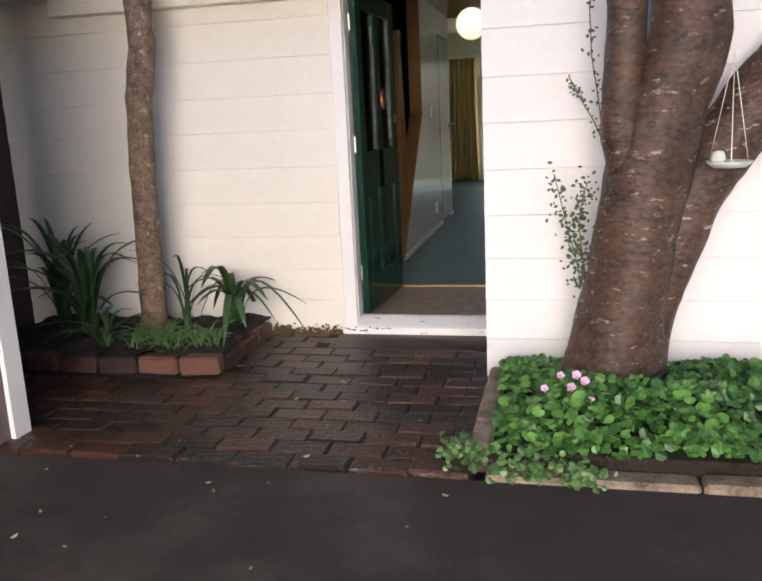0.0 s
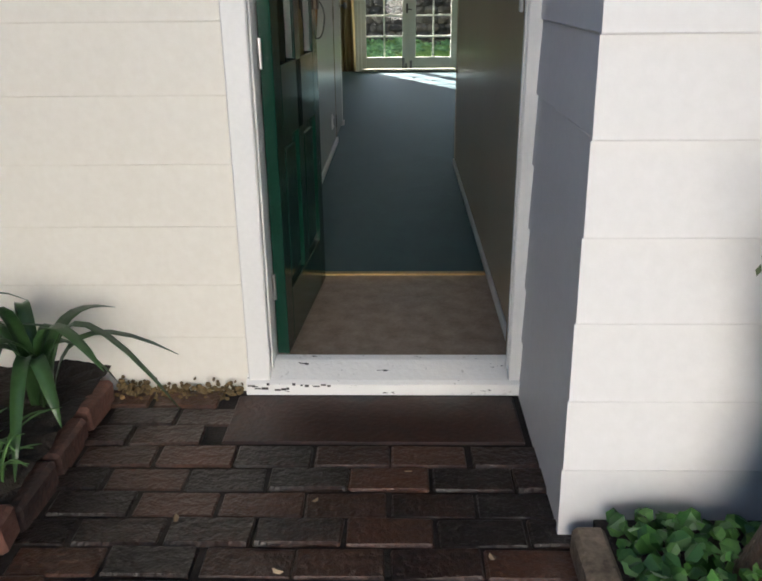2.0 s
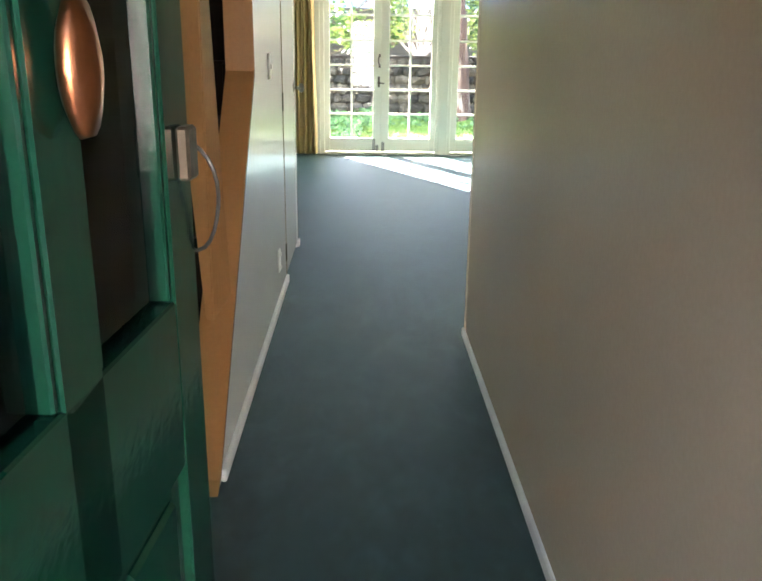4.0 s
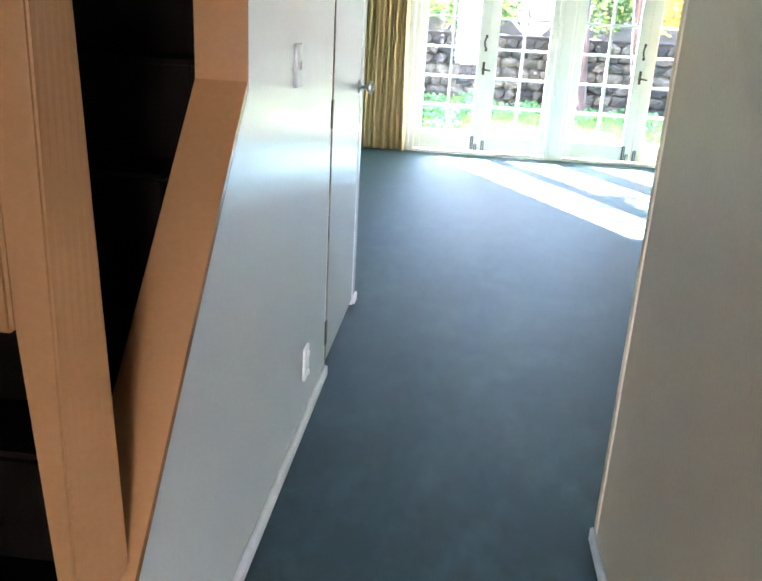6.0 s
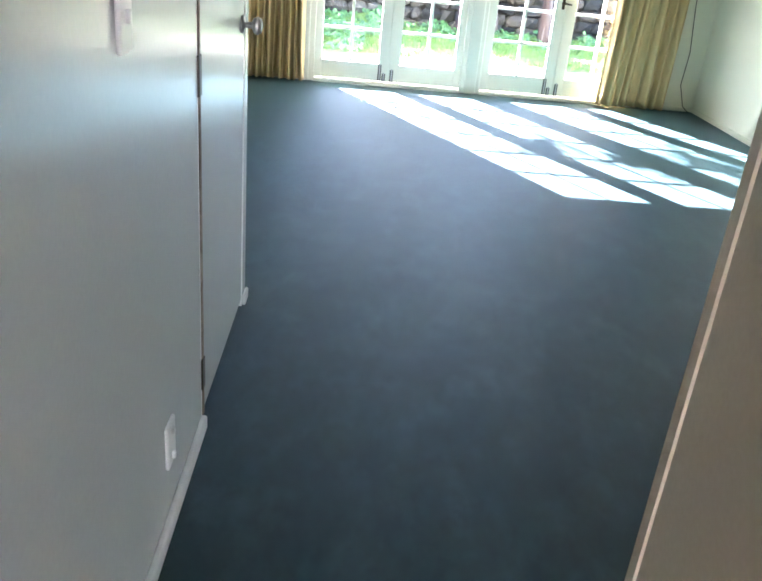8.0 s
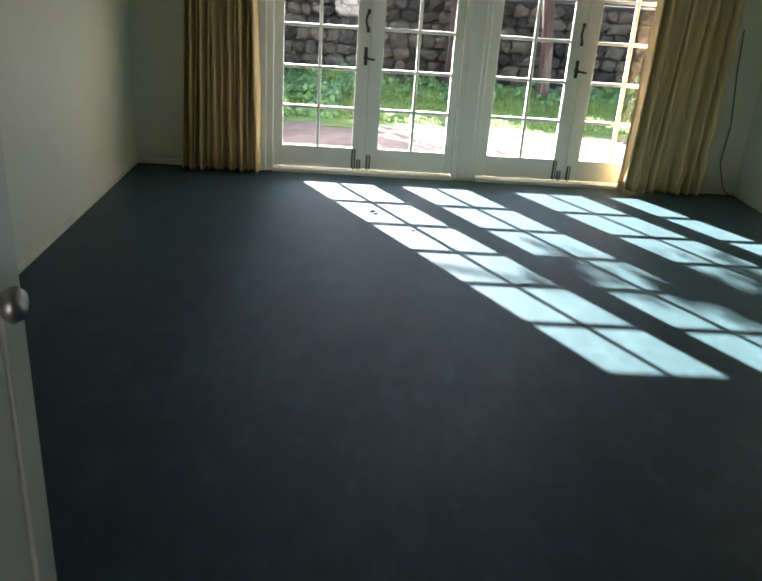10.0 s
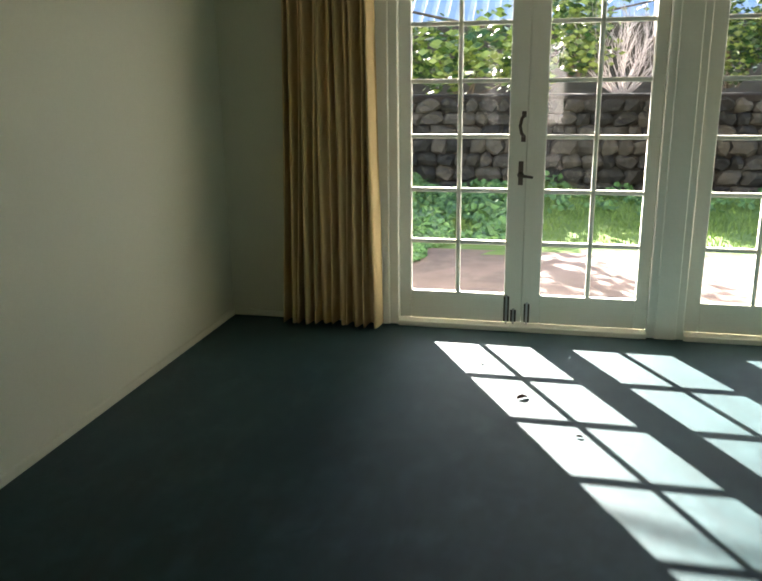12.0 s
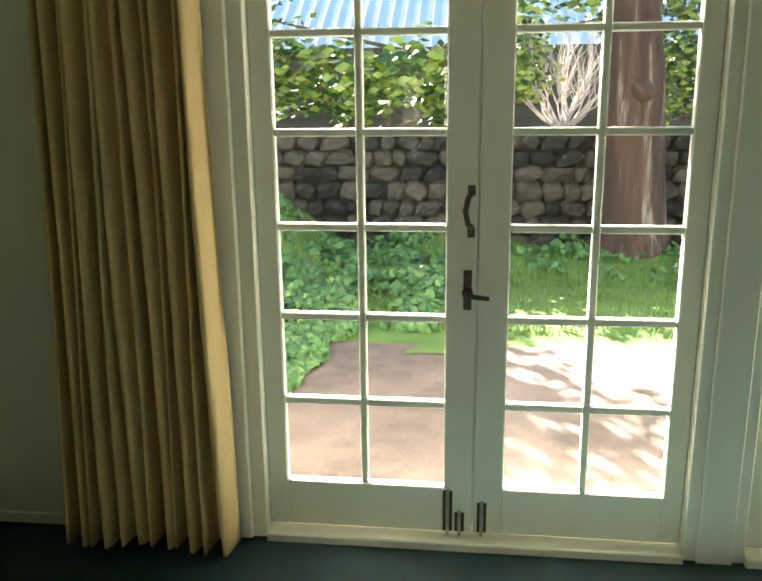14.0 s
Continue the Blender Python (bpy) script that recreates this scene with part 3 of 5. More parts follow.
skirting("skirting_hall_left", HALL_L, HALL_L + 0.018, 1.86, 4.05)
skirting("skirting_hall_end", HALL_L, HALL_L + 0.012, 4.86, HALL_END_L + 0.012)
skirting("skirting_hall_right", HALL_R - 0.012, HALL_R, 0.10, HALL_END_R + 0.012)
skirting("skirting_room_left", ROOM_L, ROOM_L + 0.012, HALL_END_L, BACK, M_ROOM)
skirting("skirting_room_right", ROOM_R - 0.012, ROOM_R, HALL_END_R, BACK, M_ROOM)
skirting("skirting_back_left", ROOM_L, FD_L - 0.06, BACK - 0.012, BACK, M_ROOM)
skirting("skirting_back_right", FD_R + 0.06, ROOM_R, BACK - 0.012, BACK, M_ROOM)
structure("corner_bead", box(HALL_R - 0.004, HALL_R + 0.03, HALL_END_R - 0.03, HALL_END_R + 0.004, 0.045, CEIL, 0.004), M_BEIGE, "beige painted corner bead", "trim")


def plate(name, x, y, z, face, w, h, label, toggles):
    """A wall plate on a hall wall; face is +1 or -1, the way it looks along x."""
    p = empty(name, x, y, z, label, "switch" if "switch" in name else "socket")
    part("cover", box(min(0, face * 0.009), max(0, face * 0.009), -w / 2, w / 2, -h / 2, h / 2, 0.003), M_PLASTIC, p)
    for ty, tz, th in toggles:
        part("rocker", box(min(face * 0.007, face * 0.017), max(face * 0.007, face * 0.017), ty - 0.006, ty + 0.006, tz - th / 2, tz + th / 2, 0.002), M_PLASTIC, p)
    return p


plate("light_switch", HALL_R, 0.238, 1.185, -1, 0.042, 0.110, "white two-gang light switch on the beige hall wall", [(0, 0.0, 0.022)])
plate("light_switch", HALL_L, 3.455, 1.21, 1, 0.072, 0.116, "white light switch on the white hall wall", [(0, 0.0, 0.022)])
plate("power_socket", HALL_L, 3.66, 0.23, 1, 0.072, 0.116, "white double power socket low on the hall wall", [(0, 0.035, 0.018), (0, -0.035, 0.018)])

# ---------------------------------------------------------------- french doors
FY = BACK + 0.03       # inner face of the leaves


def french_leaf(x0, x1, stile_l, stile_r):
    """One leaf with two by six panes, standing in its opening."""
    leaf = empty("french_door", (x0 + x1) / 2, FY, 0, "cream painted french door leaf with small panes, shut", "door", "french doors to the garden")
    bpy.context.view_layer.update()
    gx0, gx1, gz0, gz1, T = x0 + stile_l, x1 - stile_r, 0.20, 0.20 + 6 * 0.295, 0.04
    rows, cols = 6, 2
    in_parent(leaf, box(x0, gx0, FY, FY + T, 0.035, FD_TOP, 0.004), "stile", M_FRENCH)
    in_parent(leaf, box(gx1, x1, FY, FY + T, 0.035, FD_TOP, 0.004), "stile", M_FRENCH)
    in_parent(leaf, box(gx0, gx1, FY, FY + T, 0.035, gz0, 0.004), "rail", M_FRENCH)
    in_parent(leaf, box(gx0, gx1, FY, FY + T, gz1, FD_TOP, 0.004), "rail", M_FRENCH)
    w = 0.024
    xm = (gx0 + gx1) / 2
    in_parent(leaf, box(xm - w / 2, xm + w / 2, FY + 0.004, FY + T - 0.004, gz0, gz1, 0.004), "glazing_bar", M_FRENCH)
    for r in range(1, rows):
        z = gz0 + (gz1 - gz0) * r / rows
        for xa, xb in ((gx0, xm - w / 2), (xm + w / 2, gx1)):
            in_parent(leaf, box(xa, xb, FY + 0.004, FY + T - 0.004, z - w / 2, z + w / 2, 0.004), "glazing_bar", M_FRENCH)
    for r in range(rows):
        za, zb = gz0 + (gz1 - gz0) * r / rows, gz0 + (gz1 - gz0) * (r + 1) / rows
        for xa, xb in ((gx0, xm), (xm, gx1)):
            g = in_parent(leaf, box(xa + 0.003, xb - 0.003, FY + 0.018, FY + 0.022, za + 0.003, zb - 0.003), "pane", M_GLASS)
            g.visible_shadow = False
    return leaf


pair_1 = (french_leaf(FD_L + 0.03, 0.5585, 0.068, 0.099), french_leaf(0.5605, FD_M0 - 0.01, 0.099, 0.065))
pair_2 = (french_leaf(FD_M1 - 0.01, 2.1455, 0.080, 0.100), french_leaf(2.1475, FD_R + 0.02, 0.101, 0.075))


def bolt(leaf, x, h):
    b = in_parent(leaf, box(x - 0.016, x + 0.016, FY - 0.006, FY + 0.001, 0.04, 0.04 + h, 0.002), "bolt_plate", M_DARKMETAL, "dark flush bolt")
    in_parent(leaf, tube([(x, FY - 0.012, 0.02), (x, FY - 0.012, 0.05 + h)], 0.006, 8), "bolt_rod", M_STEEL, "dull steel bolt rod")


for (la, lb), xm in ((pair_1, 0.5595), (pair_2, 2.1465)):
    bolt(la, xm - 0.085, 0.15)
    bolt(la, xm - 0.045, 0.07)
    bolt(lb, xm + 0.030, 0.11)
    in_parent(la, tube([(xm - 0.020, FY - 0.004, 1.09), (xm - 0.032, FY - 0.028, 1.105), (xm - 0.040, FY - 0.036, 1.145), (xm - 0.032, FY - 0.028, 1.185), (xm - 0.020, FY - 0.004, 1.20)], 0.009, 8), "pull_handle", M_DARKMETAL, "dark bow pull handle", True)
    in_parent(la, box(xm - 0.022, xm + 0.022, FY + 0.0405, FY + 0.052, 0.035, FD_TOP, 0.003), "meeting_strip", M_FRENCH)
    in_parent(la, box(xm - 0.043, xm - 0.017, FY - 0.004, FY + 0.001, 0.825, 0.955, 0.002), "latch_plate", M_DARKMETAL, "dark upright latch plate")
    for zz in (1.075, 1.205):
        in_parent(la, box(xm - 0.034, xm - 0.010, FY - 0.006, FY + 0.001, zz - 0.016, zz + 0.016, 0.002), "handle_rose", M_DARKMETAL, "dark plate at the end of the handle")
    latch = part("latch", lathe([(0.018, 0.0), (0.018, -0.005), (0.008, -0.01), (0.008, -0.03), (0.014, -0.034), (0.014, -0.044), (0.004, -0.046)], 12, "y"), M_DARKMETAL, la, "dark turn latch", True)
    latch.location = Vector((xm - 0.03, FY, 0.88)) - la.location
    in_parent(la, tube([(xm - 0.03, FY - 0.04, 0.88), (xm + 0.038, FY - 0.04, 0.872)], [0.009, 0.007], 8), "lever", M_DARKMETAL, "dark lever arm")

ff = empty("french_door_frame", 1.2, BACK, 0, "cream painted frame of the french doors", "door frame", "", "structure")
bpy.context.view_layer.update()
in_parent(ff, box(FD_L - 0.06, FD_L + 0.03, BACK - 0.012, BACK + 0.15, 0.0, FD_TOP + 0.06, 0.004), "jamb", M_FRENCH)
in_parent(ff, box(FD_L - 0.13, FD_L - 0.02, BACK - 0.028, BACK - 0.012, 0.0, FD_TOP + 0.12, 0.006), "architrave", M_FRENCH)
in_parent(ff, box(FD_R + 0.02, FD_R + 0.06, BACK - 0.012, BACK + 0.15, 0.0, FD_TOP + 0.06, 0.004), "jamb", M_FRENCH)
in_parent(ff, box(FD_R + 0.02, FD_R + 0.13, BACK - 0.028, BACK - 0.012, 0.0, FD_TOP + 0.12, 0.006), "architrave", M_FRENCH)
in_parent(ff, box(FD_M0 - 0.01, FD_M1 - 0.01, BACK - 0.012, BACK + 0.15, 0.0, FD_TOP + 0.06, 0.004), "centre_post", M_FRENCH)
in_parent(ff, box(FD_M0 + 0.03, FD_M1 - 0.05, BACK - 0.026, BACK - 0.012, 0.0, FD_TOP + 0.06, 0.004), "cover_strip", M_FRENCH)
in_parent(ff, box(FD_L + 0.03, FD_M0 - 0.01, BACK + 0.0, BACK + 0.15, FD_TOP, FD_TOP + 0.06, 0.003), "head", M_FRENCH)
in_parent(ff, box(FD_M1 - 0.01, FD_R + 0.02, BACK + 0.0, BACK + 0.15, FD_TOP, FD_TOP + 0.06, 0.003), "head", M_FRENCH)
in_parent(ff, box(FD_L - 0.02, FD_R + 0.02, BACK - 0.028, BACK - 0.012, FD_TOP + 0.01, FD_TOP + 0.12, 0.006), "architrave", M_FRENCH)
in_parent(ff, box(FD_L + 0.03, FD_M0 - 0.01, BACK - 0.035, BACK + 0.17, -0.06, 0.03, 0.005), "sill", M_FRENCH)
in_parent(ff, box(FD_M1 - 0.01, FD_R + 0.02, BACK - 0.035, BACK + 0.17, -0.06, 0.03, 0.005), "sill", M_FRENCH)


# ---------------------------------------------------------------- curtains
def curtain(x0, x1, top0, top1, folds, phase, deep):
    """Hanging cloth with deep uneven folds, gathered a little at the foot."""
    bm = bmesh.new()
    nx, nz = folds * 14, 26
    rng = random.Random(phase)
    amps = [rng.uniform(0.6, 1.3) for _ in range(folds + 2)]
    offs = [rng.uniform(-0.25, 0.25) for _ in range(folds + 2)]
    grid = []
    for j in range(nz + 1):
        v = j / nz
        row = []
        for i in range(nx + 1):
            u = i / nx
            f = u * folds
            k = int(f)
            ph = 2 * math.pi * (f + offs[k] * math.sin(math.pi * (f - k)) + 0.10 * math.sin(5 * v + f))
            amp = deep * (amps[k] * (1 - (f - k)) + amps[k + 1] * (f - k)) * (0.75 + 0.25 * v)
            x = (x0 + (x1 - x0) * u) * v + (top0 + (top1 - top0) * u) * (1 - v)
            y = BACK - 0.10 + amp * math.cos(ph) + 0.01 * math.sin(9 * u + 3 * v)
            row.append(bm.verts.new((x + 0.012 * math.sin(ph * 0.5 + 2 * v), y, 2.11 - 2.095 * v)))
        grid.append(row)
    for a, b in zip(grid, grid[1:]):
        for k in range(nx):
            bm.faces.new((a[k], a[k + 1], b[k + 1], b[k]))
    thicken(bm, 0.003)
    return bm


for args, lab in (((-0.83, -0.245, -0.76, -0.27, 12, 3, 0.055), "full-length gold-beige curtain drawn back beside the french doors"), ((2.54, 3.20, 2.61, 3.24, 8, 8, 0.042), "full-length gold-beige curtain hanging over the edge of the french doors")):
    c = tagged(part("curtain", curtain(*args), M_CURTAIN, None, "", True), lab, "curtain", "curtains")
rail = tagged(part("curtain_rail", box(-0.97, 3.36, BACK - 0.125, BACK - 0.075, 2.11, 2.165, 0.006), M_FRENCH), "cream painted curtain rail over the french doors", "rail")
cable = tube([(3.30, BACK - 0.02, 1.25), (3.32, BACK - 0.022, 0.95), (3.37, BACK - 0.02, 0.55), (3.355, BACK - 0.022, 0.25), (3.42, BACK - 0.03, 0.05), (3.47, BACK - 0.06, 0.006)], 0.004, 6)
tagged(part("cable", cable, M_BLACK), "thin dark cable hanging down the wall to the carpet", "cable")

# dry leaves blown in on to the carpet
for k, (lx, ly, lr) in enumerate(((0.617, 8.724, 0.032), (0.395, 9.135, 0.020), (0.859, 8.370, 0.016))):
    bm = bmesh.new()
    ring = [bm.verts.new((lr * math.cos(a), 0.45 * lr * math.sin(a), 0.004 + 0.35 * lr * abs(math.sin(a)) ** 2)) for a in (2 * math.pi * j / 10 for j in range(10))]
    mid = bm.verts.new((0, 0, 0.003))
    for j in range(10):
        bm.faces.new((mid, ring[j], ring[(j + 1) % 10]))
    thicken(bm, 0.001)
    leaf = tagged(part("dry_leaf", bm, M_DRYLEAF), "small curled brown leaf lying on the carpet", "leaf", "leaves on the carpet")
    leaf.matrix_basis = pose(lx, ly, 0.002, 0, 0, 40 + 70 * k)

# ---------------------------------------------------------------- porch and front garden
structure("patio_bed", box(-2.25, 0.86, -1.90, -0.02, -0.30, -0.112), M_JOINT, "dirty joint bed beneath the paving bricks", "paving")
structure("door_pad", box(-0.13, 0.80, -0.40, -0.105, -0.112, -0.083, 0.006), M_PAD, "smooth red concrete pad before the door", "paving")
structure("eave", box(-2.6, PROJ_X, -0.50, FRONT, 1.93, 2.03), M_CREAM, "pale painted eave over the front wall", "eave")
structure("eave_board", box(-1.78, -0.10, -0.16, FRONT - 0.012, 1.835, 1.93, 0.004), M_CREAM, "pale painted board beneath the eave", "trim")
# runs on behind the porch, out of view, to keep the left side dark
structure("wall_shed", box(-2.33, -2.25, -8.0, 0.1, -0.14, 2.6), M_DARKWOOD, "dark brown shed wall beside the porch", "wall")
post = empty("carport_post", -1.3, -1.79, PATIO, "mauve painted carport pier with a pale corner strip", "post")
bpy.context.view_layer.update()
in_parent(post, box(-1.75, -1.099, -1.89, -1.70, -0.12, 2.3, 0.004), "pier", M_MAUVE)
in_parent(post, box(-1.098, -1.075, -1.80, -1.695, -0.12, 2.3, 0.003), "corner_strip", M_TRIM, "pale painted corner strip")
structure("carport_beam", box(-3.0, -1.075, -1.93, -1.66, 2.3, 2.5), M_DARKWOOD, "dark carport beam", "beam")
# roofs and walls out of view, added to block sky and shape the porch light
structure("carport_sky_block", box(-6.0, 5.2, -5.3, -1.94, 2.5, 2.58), M_DARKWOOD, "dark carport roof, unseen, stretched over the drive to block the sky", "roof")
structure("side_sky_block", box(-6.0, -1.3, -2.1, -0.06, 2.2, 2.28), M_DARKWOOD, "dark unseen roof added beside the house to block the sky", "roof")
structure("back_light_block", box(-6.0, -1.2, -5.3, -5.2, -0.1, 2.5), M_DARKWOOD, "dark unseen wall added behind the start to narrow the light", "wall")
structure("side_light_block", box(5.1, 5.2, -11.5, -2.1, -0.1, 2.5), M_DARKWOOD, "dark unseen wall added at the right to block the horizon", "wall")
# unseen reflector: throws sunlight back on to the shaded front walls
structure("bounce_wall", box(-1.6, 4.4, -11.6, -11.0, -0.3, 5.5), M_RENDER, "unseen pale rendered wall across the drive, added to bounce sunlight", "house")

# planter left of the door
PX0, PX1, PY0 = -2.15, -0.545, -0.93
planter = empty("planter_edge", -1.3, -0.88, PATIO, "low planter edged with old bricks", "planter")
bpy.context.view_layer.update()


def brick_mesh(name, lx, ly, lz, mat, chip):
    bm = box(-lx / 2, lx / 2, -ly / 2, ly / 2, 0, lz, chip)
    for v in bm.verts:
        v.co += Vector((random.uniform(-1, 1), random.uniform(-1, 1), random.uniform(-1, 1))) * 0.003
    me = bpy.data.meshes.new(name)
    bm.to_mesh(me)
    bm.free()
    me.materials.append(mat)
    return me


edge_bricks = [brick_mesh("brick", 0.22, 0.10, 0.095, M_EDGEBRICK, 0.012) for _ in range(3)]
x = PX1 - 0.11
while x > PX0:
    share("brick", random.choice(edge_bricks), pose(x + 1.3, PY0 + 0.05 + 0.88, 0 + random.uniform(-0.006, 0.008), random.uniform(-3, 3), random.uniform(-2, 2), random.uniform(-3, 3)), planter)
    x -= 0.235
y = PY0 + 0.22
while y < -0.12:
    share("brick", random.choice(edge_bricks), pose(PX1 - 0.05 + 1.3, y + 0.88, -0.012 + random.uniform(-0.006, 0.006), 0, random.uniform(-3, 3), 90 + random.uniform(-3, 3)), planter)
    y += 0.235
bm = bmesh.new()
bmesh.ops.create_grid(bm, x_segments=40, y_segments=24, size=0.5, matrix=Matrix.Translation(((PX0 + PX1) / 2, -0.47, 0.01)) @ Matrix.Diagonal((PX1 - PX0 - 0.06, 0.85, 1, 1)))
for v in bm.verts:
    v.co.z += 0.05 * noise.noise(v.co * 5) + 0.02 * noise.noise(v.co * 20)
tagged(part("planter_soil", bm, M_SOIL), "dark soil filling the planter", "soil", "", "stuff")


def strap(bm, root, yaw, length, rise, droop, width, seg=9):
    """One arching strap leaf with a folded keel."""
    side = Vector((-math.sin(yaw), math.cos(yaw), 0))
    out = Vector((math.cos(yaw), math.sin(yaw), 0))
    prev = None
    for i in range(seg + 1):
        t = i / seg
        p = Vector(root) + out * (length * (0.25 * t + 0.75 * t * t * (1 if droop > 0 else 0.6))) + Vector((0, 0, rise * (1.9 * t - droop * t * t)))
        w = width * (0.55 + 0.9 * t) * (1 - t) ** 0.55 + 0.0012
        ring = [bm.verts.new(p - side * w), bm.verts.new(p - Vector((0, 0, w * 0.35))), bm.verts.new(p + side * w)]
        if prev:
            bm.faces.new((prev[0], prev[1], ring[1], ring[0]))
            bm.faces.new((prev[1], prev[2], ring[2], ring[1]))
        prev = ring


def strap_plant(name, x, y, z, n, length, rise, droop, width, mat, label, seed, yaw0=0.0, sweep=2 * math.pi):
    rng = random.Random(seed)
    th = empty(name, x, y, z, label, "plant", "plants in the brick planter")
    for k in range(n):
        bm = bmesh.new()
        yaw = yaw0 + sweep * (k + rng.uniform(-0.3, 0.3)) / n
        strap(bm, (rng.uniform(-0.03, 0.03), rng.uniform(-0.03, 0.03), 0), yaw, length * rng.uniform(0.6, 1.1), rise * rng.uniform(0.6, 1.1), droop * rng.uniform(0.75, 1.1), width * rng.uniform(0.8, 1.15))
        thicken(bm, 0.0015)
        part("leaf", bm, mat, th, "", True)
    return th


strap_plant("strap_plant", -0.66, -0.38, 0.05, 15, 0.36, 0.56, 1.85, 0.031, M_STRAP, "arching dark green strap-leaved plant in the planter", 5)
strap_plant("strap_plant", -1.50, -0.55, -0.02, 20, 0.50, 0.66, 1.25, 0.028, M_STRAP, "tall dark strap-leaved plant in the shaded corner", 6)
strap_plant("strap_plant", -1.80, -0.35, -0.02, 18, 0.36, 0.66, 1.05, 0.024, M_STRAP, "tall dark strap-leaved plant in the shaded corner", 7)
strap_plant("strap_plant", -1.30, -0.72, -0.02, 12, 0.40, 0.30, 1.5, 0.016, M_STRAP, "dark strap-leaved plant at the foot of the young tree", 8)
strap_plant("strap_plant", -1.00, -0.30, 0.0, 10, 0.42, 0.62, 1.3, 0.011, M_STRAP, "thin arching strap-leaved plant behind the young tree", 9)
for k in range(12):
    strap_plant("grassy_plant", -1.14 + 0.045 * k + random.uniform(-0.03, 0.03), -0.70 + random.uniform(-0.12, 0.12), -0.02, 11, 0.15, 0.17, 1.3, 0.007, M_GRASSY, "small bright grassy plant in the planter", 20 + k)


def round_leaf_mesh(name, mat, r):
    """A scalloped round leaf, slightly cupped."""
    bm = bmesh.new()
    c = bm.verts.new((0, 0, -0.12 * r))
    ring = []
    for k in range(10):
        a = 2 * math.pi * k / 10
        rr = r * (1.0 if k else 0.45)
        ring.append(bm.verts.new((rr * math.cos(a), rr * math.sin(a), 0.10 * r * math.cos(2 * a))))
    for k in range(10):
        bm.faces.new((c, ring[k], ring[(k + 1) % 10]))
    me = bpy.data.meshes.new(name)
    bm.to_mesh(me)
    bm.free()
    me.materials.append(mat)
    return me


def leaf_cloud(name, mat, spots, r, label, category, seed, kind="stuff", tilt=0.9, oval=1.0):
    """Many small leaves joined into one mesh, each at a spot (x, y, z, outward vector)."""
    rng = random.Random(seed)
    verts, faces = [], []
    for x, y, z, out in spots:
        nrm = (Vector(out) + Vector((rng.uniform(-1, 1), rng.uniform(-1, 1), rng.uniform(-1, 1))) * tilt).normalized()
        q = nrm.to_track_quat("Z", "Y") @ Euler((0, 0, rng.uniform(0, 6.28))).to_quaternion()
        s = r * rng.uniform(0.6, 1.25)
        b = len(verts)
        for k in range(6):
            a = 2 * math.pi * k / 6
            p = q @ Vector((s * math.cos(a), oval * s * math.sin(a), 0.25 * s * math.cos(2 * a)))
            verts.append((x + p.x, y + p.y, z + p.z))
        faces.append((b, b + 1, b + 2, b + 3))
        faces.append((b, b + 3, b + 4, b + 5))
    me = bpy.data.meshes.new(name)
    me.from_pydata(verts, [], faces)
    me.materials.append(mat)
    ob = new(name, me)
    return tagged(ob, label, category, "", kind)


# flower bed in front of the wing
structure("bed_soil", box(0.90, 6.0, -1.80, PROJ_Y - 0.02, -0.14, -0.03), M_SOIL, "dark soil of the flower bed", "soil")
kerb = empty("bed_kerb", 0.9, -1.84, PATIO, "worn pale concrete and brick bed edging", "kerb")
bpy.context.view_layer.update()
x = 0.90
rng = random.Random(4)
while x < 6.0:
    L = rng.uniform(0.3, 0.5)
    bm = box(x, x + L - 0.008, -1.905, -1.805, -0.12, -0.065 + rng.uniform(-0.015, 0.01), 0.012)
    in_parent(kerb, bm, "kerb_stone", M_CONCRETE)
    x += L
y = -1.80
while y < -0.92:
    bm = box(0.835, 0.915, y, y + 0.225, -0.12, -0.005 + rng.uniform(-0.012, 0.012), 0.012)
    in_parent(kerb, bm, "kerb_stone", M_CONCRETE)
    y += 0.235

violet = empty("violet_bed", 1.4, -1.6, -0.03, "dense fresh green round-leaved violets in the flower bed", "plants")
bpy.context.view_layer.update()
leaf_meshes = [round_leaf_mesh("leaf", M_VIOLET, r) for r in (0.018, 0.022, 0.027)]
rng = random.Random(11)
for k in range(280):
    x, y = rng.uniform(0.93, 1.75), rng.uniform(-1.83, -1.22)
    h = 0.05 + 0.10 * math.sin(math.pi * min(1, max(0, (y + 1.88) / 0.75))) * rng.uniform(0.6, 1.2)
    share("leaf", rng.choice(leaf_meshes), pose(x - 1.4, y + 1.6, h, rng.uniform(-40, 55), rng.uniform(-40, 40), rng.uniform(0, 360)), violet)
spots = []
for k in range(11000):
    x, y = rng.uniform(0.92, 5.8), rng.uniform(-1.85, -0.88)
    if (x - 1.42) ** 2 + (y + 1.10) ** 2 < 0.045:
        continue
    dome = 0.05 + 0.12 * math.sin(math.pi * min(1, max(0.05, (y + 1.90) / 1.1)))
    dome *= 0.8 + 0.5 * noise.noise(Vector((x * 3, y * 3, 0)))
    spots.append((x, y, -0.03 + dome * rng.uniform(0.35, 1.1), (0, -0.4, 1)))
ob = leaf_cloud("violet_leaves", M_VIOLET, spots, 0.020, "dense green violet leaves filling the bed", "leaves", 12)
